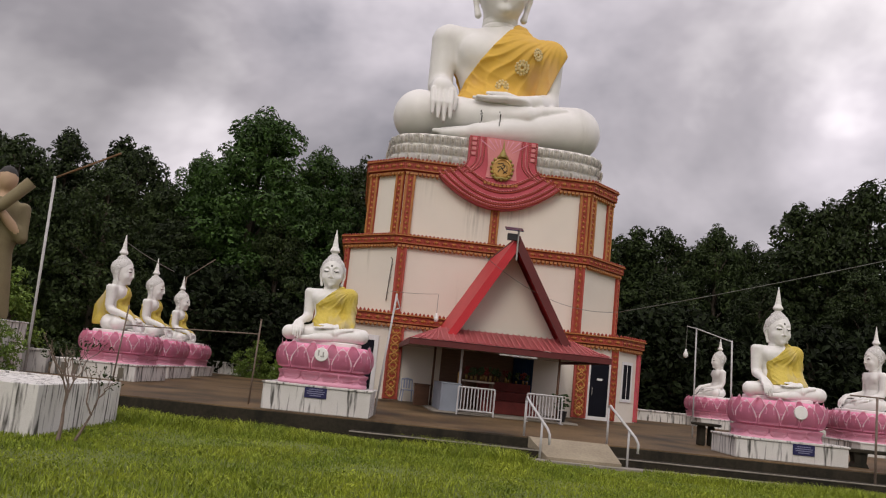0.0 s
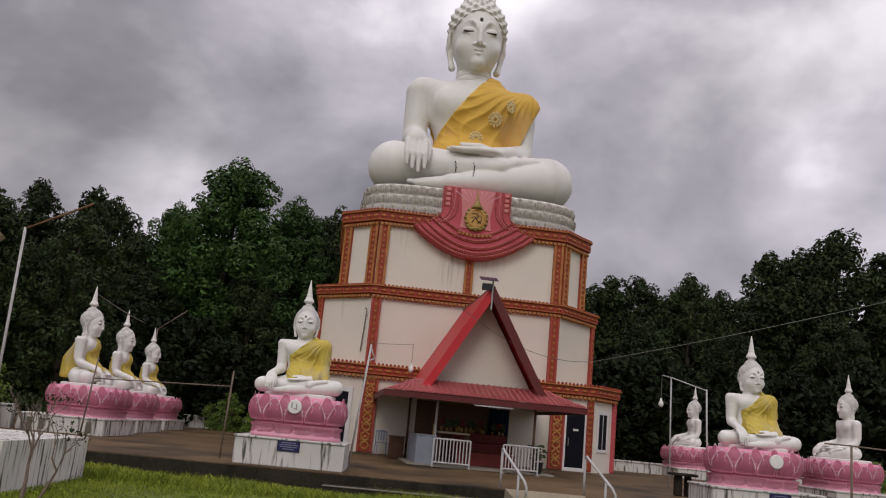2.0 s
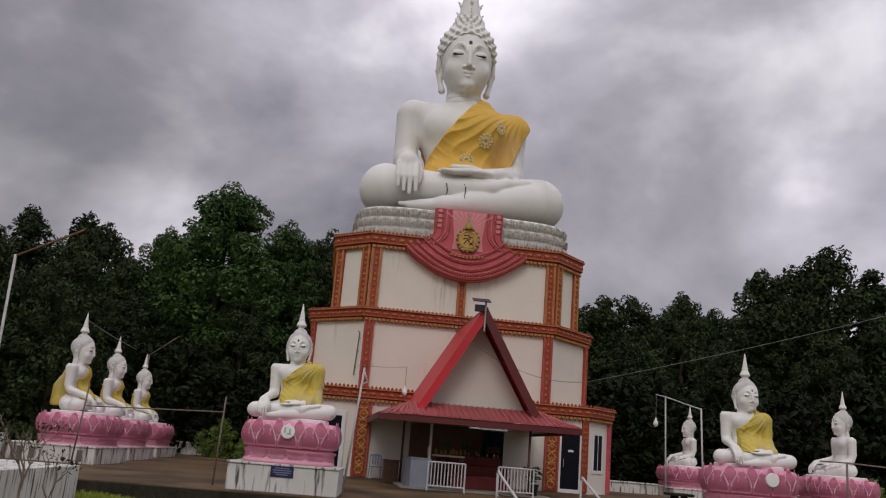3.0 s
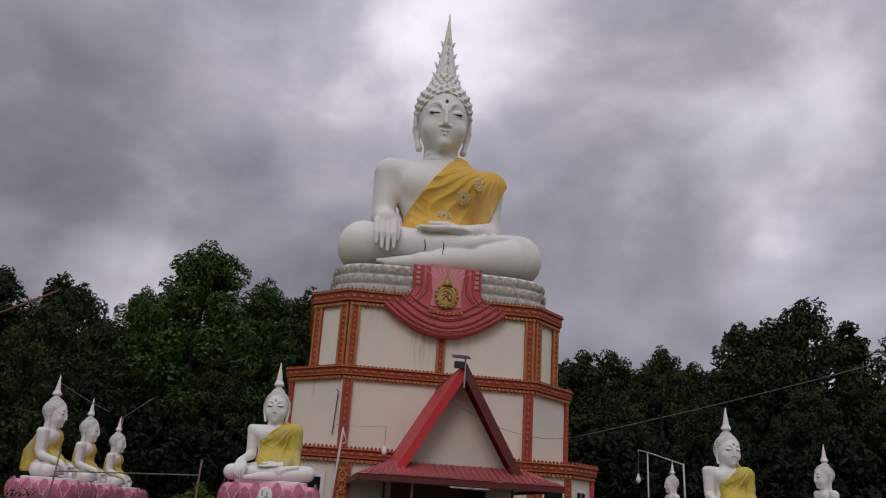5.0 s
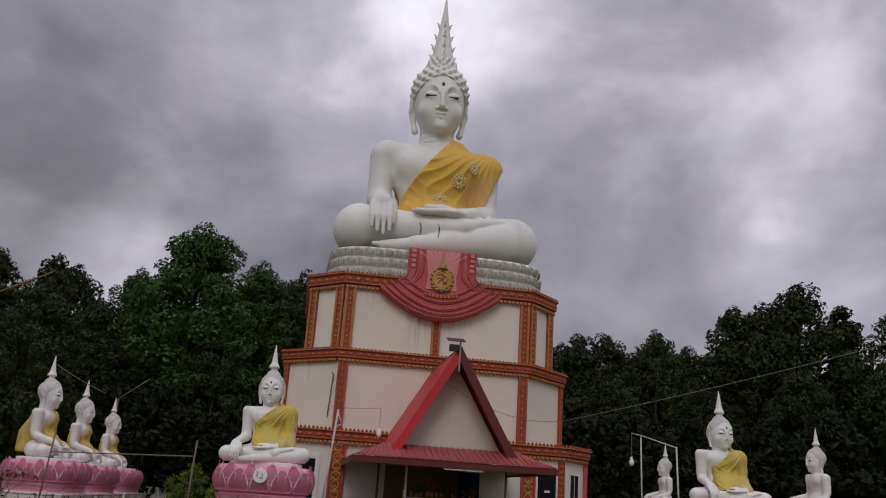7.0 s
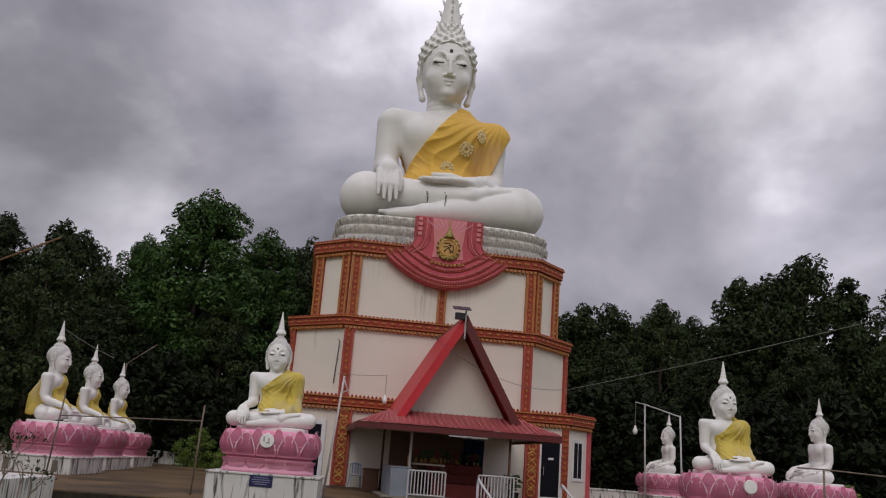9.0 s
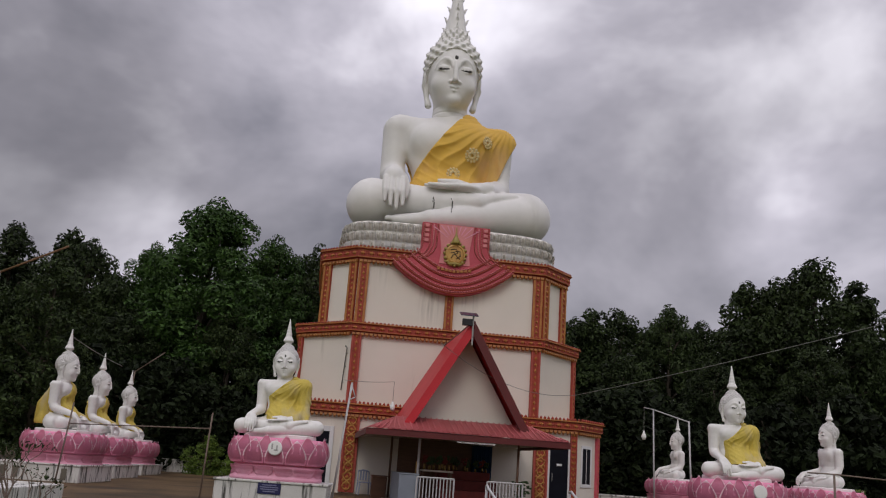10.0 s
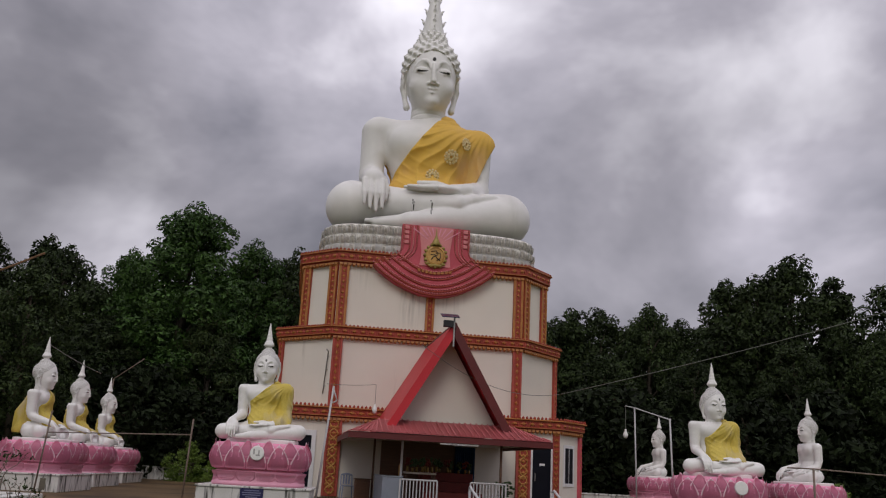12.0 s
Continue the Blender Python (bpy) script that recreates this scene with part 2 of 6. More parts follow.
M = {
    "statue_white": material("statue_white_paint", (0.80, 0.78, 0.76), (0.70, 0.68, 0.66), 0.7, 0.45, bump=0.05, fine=9, streak=((0.45, 0.43, 0.40), (1.6, 1.6, 0.25), 0.62, 0.82)),
    "small_white": material("gloss_white_paint", (0.82, 0.80, 0.78), (0.72, 0.70, 0.68), 1.6, 0.38, bump=0.05, fine=22, streak=((0.45, 0.43, 0.38), (5, 5, 0.8), 0.66, 0.85)),
    "curl_white": material("curled_white_relief", (0.70, 0.68, 0.66), (0.56, 0.54, 0.52), 4.0, 0.5, bump=0.1, pits=40.0),
    "gold_cloth": material("golden_yellow_cloth", (0.72, 0.44, 0.07), (0.62, 0.37, 0.09), 1.4, 0.75, bump=0.12, fine=14, streak=((0.74, 0.46, 0.27), (1.6, 1.6, 1.3), 0.50, 0.72)),
    "yellow_cloth": material("yellow_satin_cloth", (0.62, 0.48, 0.09), (0.48, 0.36, 0.06), 2.5, 0.6, bump=0.12, fine=30, streak=((0.50, 0.41, 0.22), (3.0, 3.0, 1.0), 0.52, 0.74)),
    "silver": material("silver_thread", (0.72, 0.60, 0.36), (0.66, 0.48, 0.16), 3.0, 0.5, bump=0.3),
    "pink_mid": material("faded_pink_paint", (0.80, 0.40, 0.52), (0.72, 0.30, 0.42), 2.0, 0.5, bump=0.08),
    "pink": material("pink_gloss_paint", (0.82, 0.30, 0.45), (0.70, 0.23, 0.37), 2.2, 0.45, bump=0.08, streak=((0.62, 0.40, 0.44), (3, 3, 1.2), 0.6, 0.85)),
    "pink_pale": material("pale_pink_paint", (0.84, 0.68, 0.72), (0.80, 0.54, 0.62), 4.0, 0.5),
    "plinth": material("weathered_white_render", (0.70, 0.68, 0.66), (0.55, 0.53, 0.50), 1.3, 0.85, bump=0.3, streak=((0.06, 0.057, 0.05), (11.0, 11.0, 1.1), 0.52, 0.66)),
    "wall": material("cream_wall_paint", (0.75, 0.70, 0.62), (0.66, 0.61, 0.54), 0.5, 0.8, bump=0.08, streak=((0.40, 0.36, 0.30), (2.2, 2.2, 0.18), 0.66, 0.86)),
    "wall_upper": material("stained_cream_wall_paint", (0.77, 0.72, 0.64), (0.68, 0.63, 0.56), 0.5, 0.8, bump=0.08, stains=((-0.85, 0.5, 8.1, 1.9, 0.9), (0.6, 0.6, 8.0, 1.2, 0.6), (1.2, 0.25, 8.2, 0.9, 0.4), (-2.9, 0.8, 8.8, 1.6, 0.2))),
    # the wall cream taken darker, with the porch's shade in the colour
    "inner": material("porch_shade_cream", (0.55, 0.48, 0.40), (0.42, 0.37, 0.31), 0.8, 0.8),
    "red": material("dark_red_paint", (0.36, 0.055, 0.03), (0.24, 0.035, 0.02), 3.0, 0.6, bump=0.3, fine=30),
    "redpil": material("brick_red_paint", (0.42, 0.085, 0.06), (0.30, 0.05, 0.04), 3.0, 0.6, bump=0.3, fine=30),
    "gold": material("ochre_gold_paint", (0.46, 0.20, 0.05), (0.30, 0.10, 0.03), 5.0, 0.5, bump=0.3, fine=35),
    "goldpale": material("yellow_gold_paint", (0.58, 0.36, 0.10), (0.42, 0.2, 0.05), 5.0, 0.45, bump=0.3),
    "emblem": material("olive_gold_relief", (0.42, 0.33, 0.09), (0.2, 0.14, 0.03), 6.0, 0.45, bump=0.5),
    "swag": material("rose_red_relief_paint", (0.58, 0.10, 0.13), (0.42, 0.055, 0.08), 1.8, 0.6, bump=0.2),
    "swagpale": material("faded_pink_relief_paint", (0.70, 0.27, 0.27), (0.58, 0.19, 0.20), 1.8, 0.6, bump=0.2),
    "lotusgrey": material("weathered_white_lotus", (0.86, 0.83, 0.78), (0.76, 0.72, 0.66), 1.2, 0.7, bump=0.15, streak=((0.35, 0.30, 0.24), (3.5, 3.5, 0.6), 0.68, 0.86)),
    # grime of the lotus joints, and the painted shade of the plinth slots
    "dirt_and_slot_shade": material("grimy_joint_and_slot_shade", (0.16, 0.14, 0.11), (0.10, 0.09, 0.07), 2.0, 0.9),
    "roof": material("red_metal_roofing", (0.56, 0.04, 0.05), (0.46, 0.03, 0.04), 1.5, 0.5, spec=0.22, bump=0.05),
    "eave": material("sun_bleached_red_roofing", (0.60, 0.17, 0.18), (0.50, 0.12, 0.13), 1.5, 0.4, spec=0.35, bump=0.05),
    "fascia": material("maroon_fascia_paint", (0.13, 0.02, 0.02), (0.09, 0.015, 0.015), 2.0, 0.5),
    "concrete": material("brown_stained_concrete", (0.17, 0.11, 0.055), (0.06, 0.038, 0.018), 0.35, 0.6, bump=0.25, fine=9, spec=0.15, streak=((0.03, 0.022, 0.014), (0.42, 0.3, 1), 0.48, 0.66)),
    "kerb": material("mossy_dark_concrete", (0.045, 0.038, 0.028), (0.022, 0.02, 0.015), 1.0, 0.95, bump=0.4, fine=14, spec=0.1, streak=((0.018, 0.017, 0.014), (2.5, 2.5, 0.6), 0.5, 0.7)),
    "nosing": material("worn_grey_concrete", (0.30, 0.27, 0.23), (0.18, 0.16, 0.13), 1.2, 0.9, bump=0.3),
    "ramp": material("pale_concrete", (0.33, 0.28, 0.20), (0.22, 0.18, 0.13), 1.2, 0.9, bump=0.3, fine=18),
    "earth": material("grass_soil", (0.13, 0.16, 0.028), (0.075, 0.10, 0.018), 0.8, 0.95, bump=0.4, fine=9),
    "grass": material("grass_blades", (0.25, 0.29, 0.022), (0.11, 0.165, 0.012), 0.9, 0.7, fine=5, island=0.4),
    "darkpane": material("dark_door_glass", (0.008, 0.009, 0.015), (0.005, 0.005, 0.009), 2.0, 0.5, bump=0.0, spec=0.1),
    "whiteframe": material("white_door_paint", (0.74, 0.73, 0.74), (0.62, 0.61, 0.62), 2.0, 0.5),
    "steel": material("galvanised_pipe", (0.42, 0.41, 0.40), (0.28, 0.26, 0.24), 6.0, 0.5, metal=0.3),
    "rusty": material("rusty_pipe", (0.22, 0.17, 0.14), (0.12, 0.08, 0.06), 6.0, 0.7),
    "fence": material("white_fence_paint", (0.56, 0.55, 0.56), (0.4, 0.38, 0.38), 4.0, 0.5),
    "bluesign": material("blue_sign_enamel", (0.018, 0.018, 0.085), (0.012, 0.012, 0.06), 3.0, 0.4),
    "signtext": material("pale_sign_lettering", (0.2, 0.2, 0.32), (0.16, 0.16, 0.26), 3.0, 0.5),
    "bluechair": material("blue_grey_plastic", (0.30, 0.34, 0.46), (0.24, 0.28, 0.38), 4.0, 0.4),
    "bluecloth": material("blue_curtain_cloth", (0.05, 0.14, 0.32), (0.03, 0.09, 0.2), 2.0, 0.8, stretch=(6, 6, 0.5)),
    "redcloth": material("red_altar_cloth", (0.17, 0.022, 0.018), (0.09, 0.012, 0.01), 4.0, 0.7),
    "wood": material("dark_brown_wood", (0.13, 0.06, 0.03), (0.07, 0.03, 0.015), 3.0, 0.5, stretch=(1, 1, 6)),
    "greypanel": material("blue_grey_panel", (0.26, 0.29, 0.34), (0.2, 0.22, 0.26), 2.0, 0.6),
    "green": material("small_plant_leaf", (0.035, 0.07, 0.015), (0.02, 0.04, 0.01), 6.0, 0.6),
    "brass": material("brass", (0.3, 0.2, 0.07), (0.2, 0.12, 0.04), 5.0, 0.35, metal=0.8),
    "black": material("black_plastic", (0.02, 0.02, 0.022), (0.014, 0.014, 0.015), 5.0, 0.4),
    "solar": material("solar_cell", (0.03, 0.04, 0.08), (0.02, 0.02, 0.05), 8.0, 0.2),
    "bulb": material("white_lamp_glass", (0.8, 0.8, 0.78), (0.7, 0.7, 0.68), 5.0, 0.3),
    "cable": material("grey_cable", (0.2, 0.2, 0.18), (0.12, 0.12, 0.11), 5.0, 0.6),
    "bark": material("grey_brown_bark", (0.10, 0.08, 0.06), (0.05, 0.04, 0.03), 3.0, 0.9, bump=0.5, stretch=(1, 1, 0.3)),
    "twig": material("dry_grey_twig", (0.24, 0.18, 0.15), (0.14, 0.10, 0.08), 8.0, 0.9),
    "leaf_a": material("mid_green_foliage", (0.042, 0.088, 0.014), (0.020, 0.048, 0.008), 0.35, 0.6, fine=2.0, spec=0.25, island=0.55, rand=0.15),
    "leaf_b": material("dark_olive_foliage", (0.031, 0.047, 0.013), (0.014, 0.024, 0.007), 0.35, 0.65, fine=2.0, spec=0.2, island=0.6, rand=0.22),
    "leaf_c": material("bright_shrub_foliage", (0.14, 0.21, 0.035), (0.08, 0.13, 0.022), 0.6, 0.6, fine=3.0, spec=0.25, island=0.45, rand=0.15),
    # leaf green lowered to near black: the shade beneath the trees is in it
    "leaf_d": material("undergrowth_green_with_shade", (0.014, 0.022, 0.007), (0.006, 0.010, 0.0035), 0.5, 0.7, fine=2.5, spec=0.15, island=0.6, rand=0.25),
    "lotus_line": material("grimy_petal_edge", (0.62, 0.58, 0.52), (0.30, 0.26, 0.21), 2.0, 0.8),
    "bamboo": material("brown_bamboo", (0.20, 0.11, 0.05), (0.12, 0.06, 0.03), 5.0, 0.7),
    "stone_olive": material("olive_tan_painted_concrete", (0.21, 0.17, 0.09), (0.13, 0.105, 0.055), 1.2, 0.7, bump=0.15),
    "stone_skin": material("tan_painted_concrete", (0.50, 0.34, 0.22), (0.42, 0.28, 0.18), 1.5, 0.6),
    "hair": material("dark_painted_concrete", (0.03, 0.025, 0.022), (0.02, 0.018, 0.016), 2.0, 0.6),
}


# ---------------------------------------------------------------- mesh helpers
def finish(bm, name, mats, smooth=False):
    me = bpy.data.meshes.new(name)
    bmesh.ops.recalc_face_normals(bm, faces=bm.faces)
    bm.to_mesh(me)
    bm.free()
    for m in mats if isinstance(mats, (list, tuple)) else [mats]:
        me.materials.append(m)
    if smooth:
        me.polygons.foreach_set("use_smooth", [True] * len(me.polygons))
    return me


def part(name, bm, mats, parent, label="", smooth=False, kind="", at=None):
    ob = new(name, finish(bm, name, mats, smooth))
    ob.parent = parent
    if at is not None:
        ob.matrix_basis = at
    return tagged(ob, label=label, kind=kind)


def shared(name, me, parent, at):
    ob = new(name, me)
    ob.parent = parent
    ob.matrix_basis = at
    return ob


def thing(name, m, label, category, group="", kind=""):
    ob = new(name)
    ob.empty_display_size = 0.2
    ob.matrix_basis = m
    return tagged(ob, label, category, group, kind)


def box(bm, x0, x1, y0, y1, z0, z1, bevel=0.0, mat=0):
    before = set(bm.faces)
    r = bmesh.ops.create_cube(bm, size=1.0)
    for v in r["verts"]:
        v.co = Vector((x0 + (v.co.x + 0.5) * (x1 - x0), y0 + (v.co.y + 0.5) * (y1 - y0), z0 + (v.co.z + 0.5) * (z1 - z0)))
    if bevel:
        es = {e for v in r["verts"] for e in v.link_edges}
        bmesh.ops.bevel(bm, geom=list(es), offset=bevel, segments=2, affect="EDGES", profile=0.5)
    if mat:
        for f in set(bm.faces) - before:
            f.material_index = mat
    return bm


def boxbm(*a, **k):
    return box(bmesh.new(), *a, **k)


def prism(bm, outline, z0, z1, mat=0):
    lo = [bm.verts.new((x, y, z0)) for x, y in outline]
    hi = [bm.verts.new((x, y, z1)) for x, y in outline]
    n = len(lo)
    fs = [bm.faces.new((lo[i], lo[(i + 1) % n], hi[(i + 1) % n], hi[i])) for i in range(n)]
    fs += [bm.faces.new(hi), bm.faces.new(lo[::-1])]
    for f in fs:
        f.material_index = mat
    return bm


def plate(bm, outline, y0, y1, mat=0):
    """A closed outline in x, z pushed through from y0 to y1."""
    a = [bm.verts.new((x, y0, z)) for x, z in outline]
    b = [bm.verts.new((x, y1, z)) for x, z in outline]
    n = len(a)
    fs = [bm.faces.new((a[i], a[(i + 1) % n], b[(i + 1) % n], b[i])) for i in range(n)]
    fs += [bm.faces.new(a[::-1]), bm.faces.new(b)]
    for f in fs:
        f.material_index = mat
    return bm


def tube(bm, pts, radii, sides=8, mat=0):
    pts = [Vector(p) for p in pts]
    if not isinstance(radii, (list, tuple)):
        radii = [radii] * len(pts)
    rings = []
    for i, p in enumerate(pts):
        d = (pts[min(i + 1, len(pts) - 1)] - pts[max(i - 1, 0)]).normalized()
        up = Vector((0, 0, 1)) if abs(d.z) < 0.9 else Vector((1, 0, 0))
        a = d.cross(up).normalized()
        b = d.cross(a)
        rings.append([bm.verts.new(p + (a * math.cos(k * math.tau / sides) + b * math.sin(k * math.tau / sides)) * radii[i]) for k in range(sides)])
    for r, s in zip(rings, rings[1:]):
        for k in range(sides):
            bm.faces.new((r[k], r[(k + 1) % sides], s[(k + 1) % sides], s[k])).material_index = mat
    bm.faces.new(rings[0][::-1]).material_index = mat
    bm.faces.new(rings[-1]).material_index = mat
    return bm


def blob(bm, c, r, u=10, v=6, mat=0):
    before = set(bm.faces)
    q = bmesh.ops.create_uvsphere(bm, u_segments=u, v_segments=v, radius=1.0)
    for w in q["verts"]:
        w.co = Vector((c[0] + w.co.x * r[0], c[1] + w.co.y * r[1], c[2] + w.co.z * r[2]))
    if mat:
        for f in set(bm.faces) - before:
            f.material_index = mat
    return bm


def lathe(bm, profile, sides=16, c=(0, 0, 0), mat=0):
    rings = [[bm.verts.new((c[0] + r * math.cos(k * math.tau / sides), c[1] + r * math.sin(k * math.tau / sides), c[2] + z)) for k in range(sides)] for r, z in profile]
    for r, s in zip(rings, rings[1:]):
        for k in range(sides):
            bm.faces.new((r[k], r[(k + 1) % sides], s[(k + 1) % sides], s[k])).material_index = mat
    bm.faces.new(rings[0][::-1]).material_index = mat
    bm.faces.new(rings[-1]).material_index = mat
    return bm


# a smooth body out of a distance field: surface nets on a regular grid
def surface_net(field, lo, hi, step):
    axes = [np.arange(a, b + step, step) for a, b in zip(lo, hi)]
    X, Y, Z = np.meshgrid(*[x.astype(np.float32) for x in axes], indexing="ij")
    F = field(X, Y, Z).astype(np.float32)
    n = np.array(F.shape)
    S = F < 0
    c = [S[i:n[0] - 1 + i, j:n[1] - 1 + j, k:n[2] - 1 + k] for i in (0, 1) for j in (0, 1) for k in (0, 1)]
    total = sum(x.astype(np.int8) for x in c)
    cells = np.argwhere((total > 0) & (total < 8))
    index = -np.ones(tuple(n - 1), int)
    index[tuple(cells.T)] = np.arange(len(cells))
    acc, cnt = np.zeros((len(cells), 3)), np.zeros((len(cells), 1))
    corners = [np.array((i, j, k)) for i in (0, 1) for j in (0, 1) for k in (0, 1)]
    for a in corners:
        for ax in range(3):
            if a[ax]:
                continue
            b = a.copy()
            b[ax] = 1
            fa, fb = F[tuple((cells + a).T)], F[tuple((cells + b).T)]
            hit = (fa < 0) != (fb < 0)
            t = np.where(hit, fa / np.where(hit, fa - fb, 1), 0)
            p = a + t[:, None] * (b - a)
            acc += np.where(hit[:, None], p, 0)
            cnt += hit[:, None]
    verts = (cells + acc / cnt) * step + np.array(lo)
    faces = []
    for ax in range(3):
        o1, o2 = (ax + 1) % 3, (ax + 2) % 3
        sl_a, sl_b = [slice(None)] * 3, [slice(None)] * 3
        sl_a[ax], sl_b[ax] = slice(0, -1), slice(1, None)
        A, B = S[tuple(sl_a)], S[tuple(sl_b)]
        e = np.argwhere(A != B)
        e = e[(e[:, o1] > 0) & (e[:, o2] > 0) & (e[:, o1] < n[o1] - 1) & (e[:, o2] < n[o2] - 1)]
        d1, d2 = np.zeros(3, int), np.zeros(3, int)
        d1[o1], d2[o2] = 1, 1
        q = np.stack([index[tuple((e - x).T)] for x in (0 * d1, d1, d1 + d2, d2)], 1)
        flip = A[tuple(e.T)]
        q[~flip] = q[~flip][:, ::-1]
        faces.append(q)
    return verts, np.concatenate(faces)


def net_mesh(name, verts, faces, mats, slots=None):
    me = bpy.data.meshes.new(name)
    me.from_pydata(verts.tolist(), [], faces.tolist())
    for m in mats:
        me.materials.append(m)
    if slots is not None:
        me.polygons.foreach_set("material_index", slots.astype(np.int32))
    me.polygons.foreach_set("use_smooth", [True] * len(me.polygons))
    me.update()
    return me


def ell(X, Y, Z, c, r, tilt=0.0):
    x, y, z = X - c[0], Y - c[1], Z - c[2]
    if tilt:
        ca, sa = math.cos(tilt), math.sin(tilt)
        x, z = ca * x + sa * z, -sa * x + ca * z
    k0 = np.sqrt((x / r[0]) ** 2 + (y / r[1]) ** 2 + (z / r[2]) ** 2)
    k1 = np.sqrt((x / r[0] ** 2) ** 2 + (y / r[1] ** 2) ** 2 + (z / r[2] ** 2) ** 2) + 1e-9
    return k0 * (k0 - 1) / k1


def cone(X, Y, Z, a, b, ra, rb, flat=1.0):
    """A capsule from a to b whose radius goes from ra to rb."""
    a, b = np.array(a, float), np.array(b, float)
    d = b - a
    t = np.clip(((X - a[0]) * d[0] + (Y - a[1]) * d[1] + (Z - a[2]) * d[2]) / (d @ d), 0, 1)
    return np.sqrt((X - a[0] - t * d[0]) ** 2 + ((Y - a[1] - t * d[1]) * flat) ** 2 + (Z - a[2] - t * d[2]) ** 2) - (ra + (rb - ra) * t)


def join(a, b, k):
    h = np.clip(0.5 + 0.5 * (b - a) / k, 0, 1)
    return b + (a - b) * h - k * h * (1 - h)


# ---------------------------------------------------------------- ground, platform, walls of the yard
GRASS_Z = -0.42
EDGE_Y = 19.1


def flat_sheet(name, x0, x1, y0, y1, z, nx, ny, mat, rough=0.0):
    bm = bmesh.new()
    grid = [[bm.verts.new((x0 + (x1 - x0) * i / nx, y0 + (y1 - y0) * j / ny, z + rough * noise.noise(((x0 + (x1 - x0) * i / nx) * 0.4, (y0 + (y1 - y0) * j / ny) * 0.4, 0)))) for j in range(ny + 1)] for i in range(nx + 1)]
    for i in range(nx):
        for j in range(ny):
            bm.faces.new((grid[i][j], grid[i + 1][j], grid[i + 1][j + 1], grid[i][j + 1]))
    return new(name, finish(bm, name, mat, True))


tagged(flat_sheet("ground", -900, 900, -600, 1500, GRASS_Z - 0.06, 60, 60, M["earth"]), "rough green lawn and soil reaching the far woods", "ground", kind="structure")
tagged(flat_sheet("lawn", -40, 40, -20, 19.6, GRASS_Z - 0.03, 160, 90, M["earth"], 0.05), "short uneven green lawn before the raised platform", "lawn", kind="structure")

bm = bmesh.new()
box(bm, -15.5, 17.5, EDGE_Y, 52, GRASS_Z - 0.3, 0.0, 0.02)
platform = tagged(new("platform", finish(bm, "platform", M["concrete"])), "wet brown concrete platform under the shrine", "platform", kind="structure")
part("kerb_face", boxbm(-15.5, 17.5, EDGE_Y - 0.05, EDGE_Y - 0.004, GRASS_Z - 0.1, -0.03, 0.008), M["kerb"], platform, "dark mossy concrete face of the platform edge")
steps = tagged(new("concrete_steps", finish(boxbm(-1.6, 17.4, EDGE_Y - 0.62, EDGE_Y - 0.05, GRASS_Z - 0.2, -0.23, 0.012), "concrete_steps", M["kerb"])), "low dark concrete step along the platform edge", "step", kind="structure")
part("step_nosing", boxbm(-1.6, 17.4, EDGE_Y - 0.64, EDGE_Y - 0.56, -0.245, -0.222, 0.006), M["nosing"], steps, "pale worn nosing of the step")
part("step_nosing", boxbm(-1.6, 17.4, EDGE_Y - 1.06, EDGE_Y - 0.64, GRASS_Z - 0.1, GRASS_Z + 0.035, 0.01), M["nosing"], steps, "pale kerb strip at the foot of the step")

# the ramp with its two handrails
bm = bmesh.new()
rv = [bm.verts.new(p) for p in ((2.3, EDGE_Y - 0.05, 0.012), (4.05, EDGE_Y - 0.05, 0.012), (4.20, EDGE_Y - 0.88, GRASS_Z + 0.10), (2.62, EDGE_Y - 0.88, GRASS_Z + 0.10))]
rw = [bm.verts.new((v.co.x, v.co.y, GRASS_Z - 0.2)) for v in rv]
bm.faces.new(rv), bm.faces.new(rw[::-1])
for i in range(4):
    bm.faces.new((rv[i], rw[i], rw[(i + 1) % 4], rv[(i + 1) % 4]))
tagged(new("ramp", finish(bm, "ramp", M["ramp"])), "pale concrete ramp from the lawn up to the platform", "ramp", kind="structure")


def handrail(x):
    rail = thing("handrail", pose(x, EDGE_Y, 0), "white painted steel pipe handrail beside the concrete ramp", "handrail", "handrails of the ramp")
    bm = bmesh.new()
    tube(bm, [(0, 0.25, 0.82), (0.0, 0.05, 0.85), (0.0, -0.15, 0.80), (0.36, -0.95, 0.26), (0.40, -1.05, 0.14), (0.40, -1.06, -0.06)], 0.028, 8)
    part("top_rail", bm, M["fence"], rail, smooth=True)
    part("post", tube(bmesh.new(), [(0, 0.2, 0), (0, 0.2, 0.83)], 0.026, 8), M["fence"], rail, smooth=True)
    part("post", tube(bmesh.new(), [(0.27, -0.72, GRASS_Z), (0.27, -0.72, 0.42)], 0.026, 8), M["fence"], rail, smooth=True)


handrail(2.22)
handrail(4.08)

# low white yard walls at the back
for name, x0, x1, y0, y1, z1 in (("yard_wall_east", 9.0, 30.0, 39.5, 39.8, 0.42), ("yard_wall_west", -32.0, -8.0, 44.0, 44.3, 0.55), ("yard_wall_left", -26.0, -11.4, 25.6, 25.85, 0.62)):
    w = tagged(new(name, finish(boxbm(x0, x1, y0, y1, GRASS_Z, z1, 0.02), name, M["plinth"])), "low streaked white rendered yard wall", "wall", kind="structure")
    part("coping", boxbm(x0 - 0.02, x1 + 0.02, y0 - 0.05, y1 + 0.05, z1 + 0.003, z1 + 0.07, 0.015), M["plinth"], w)

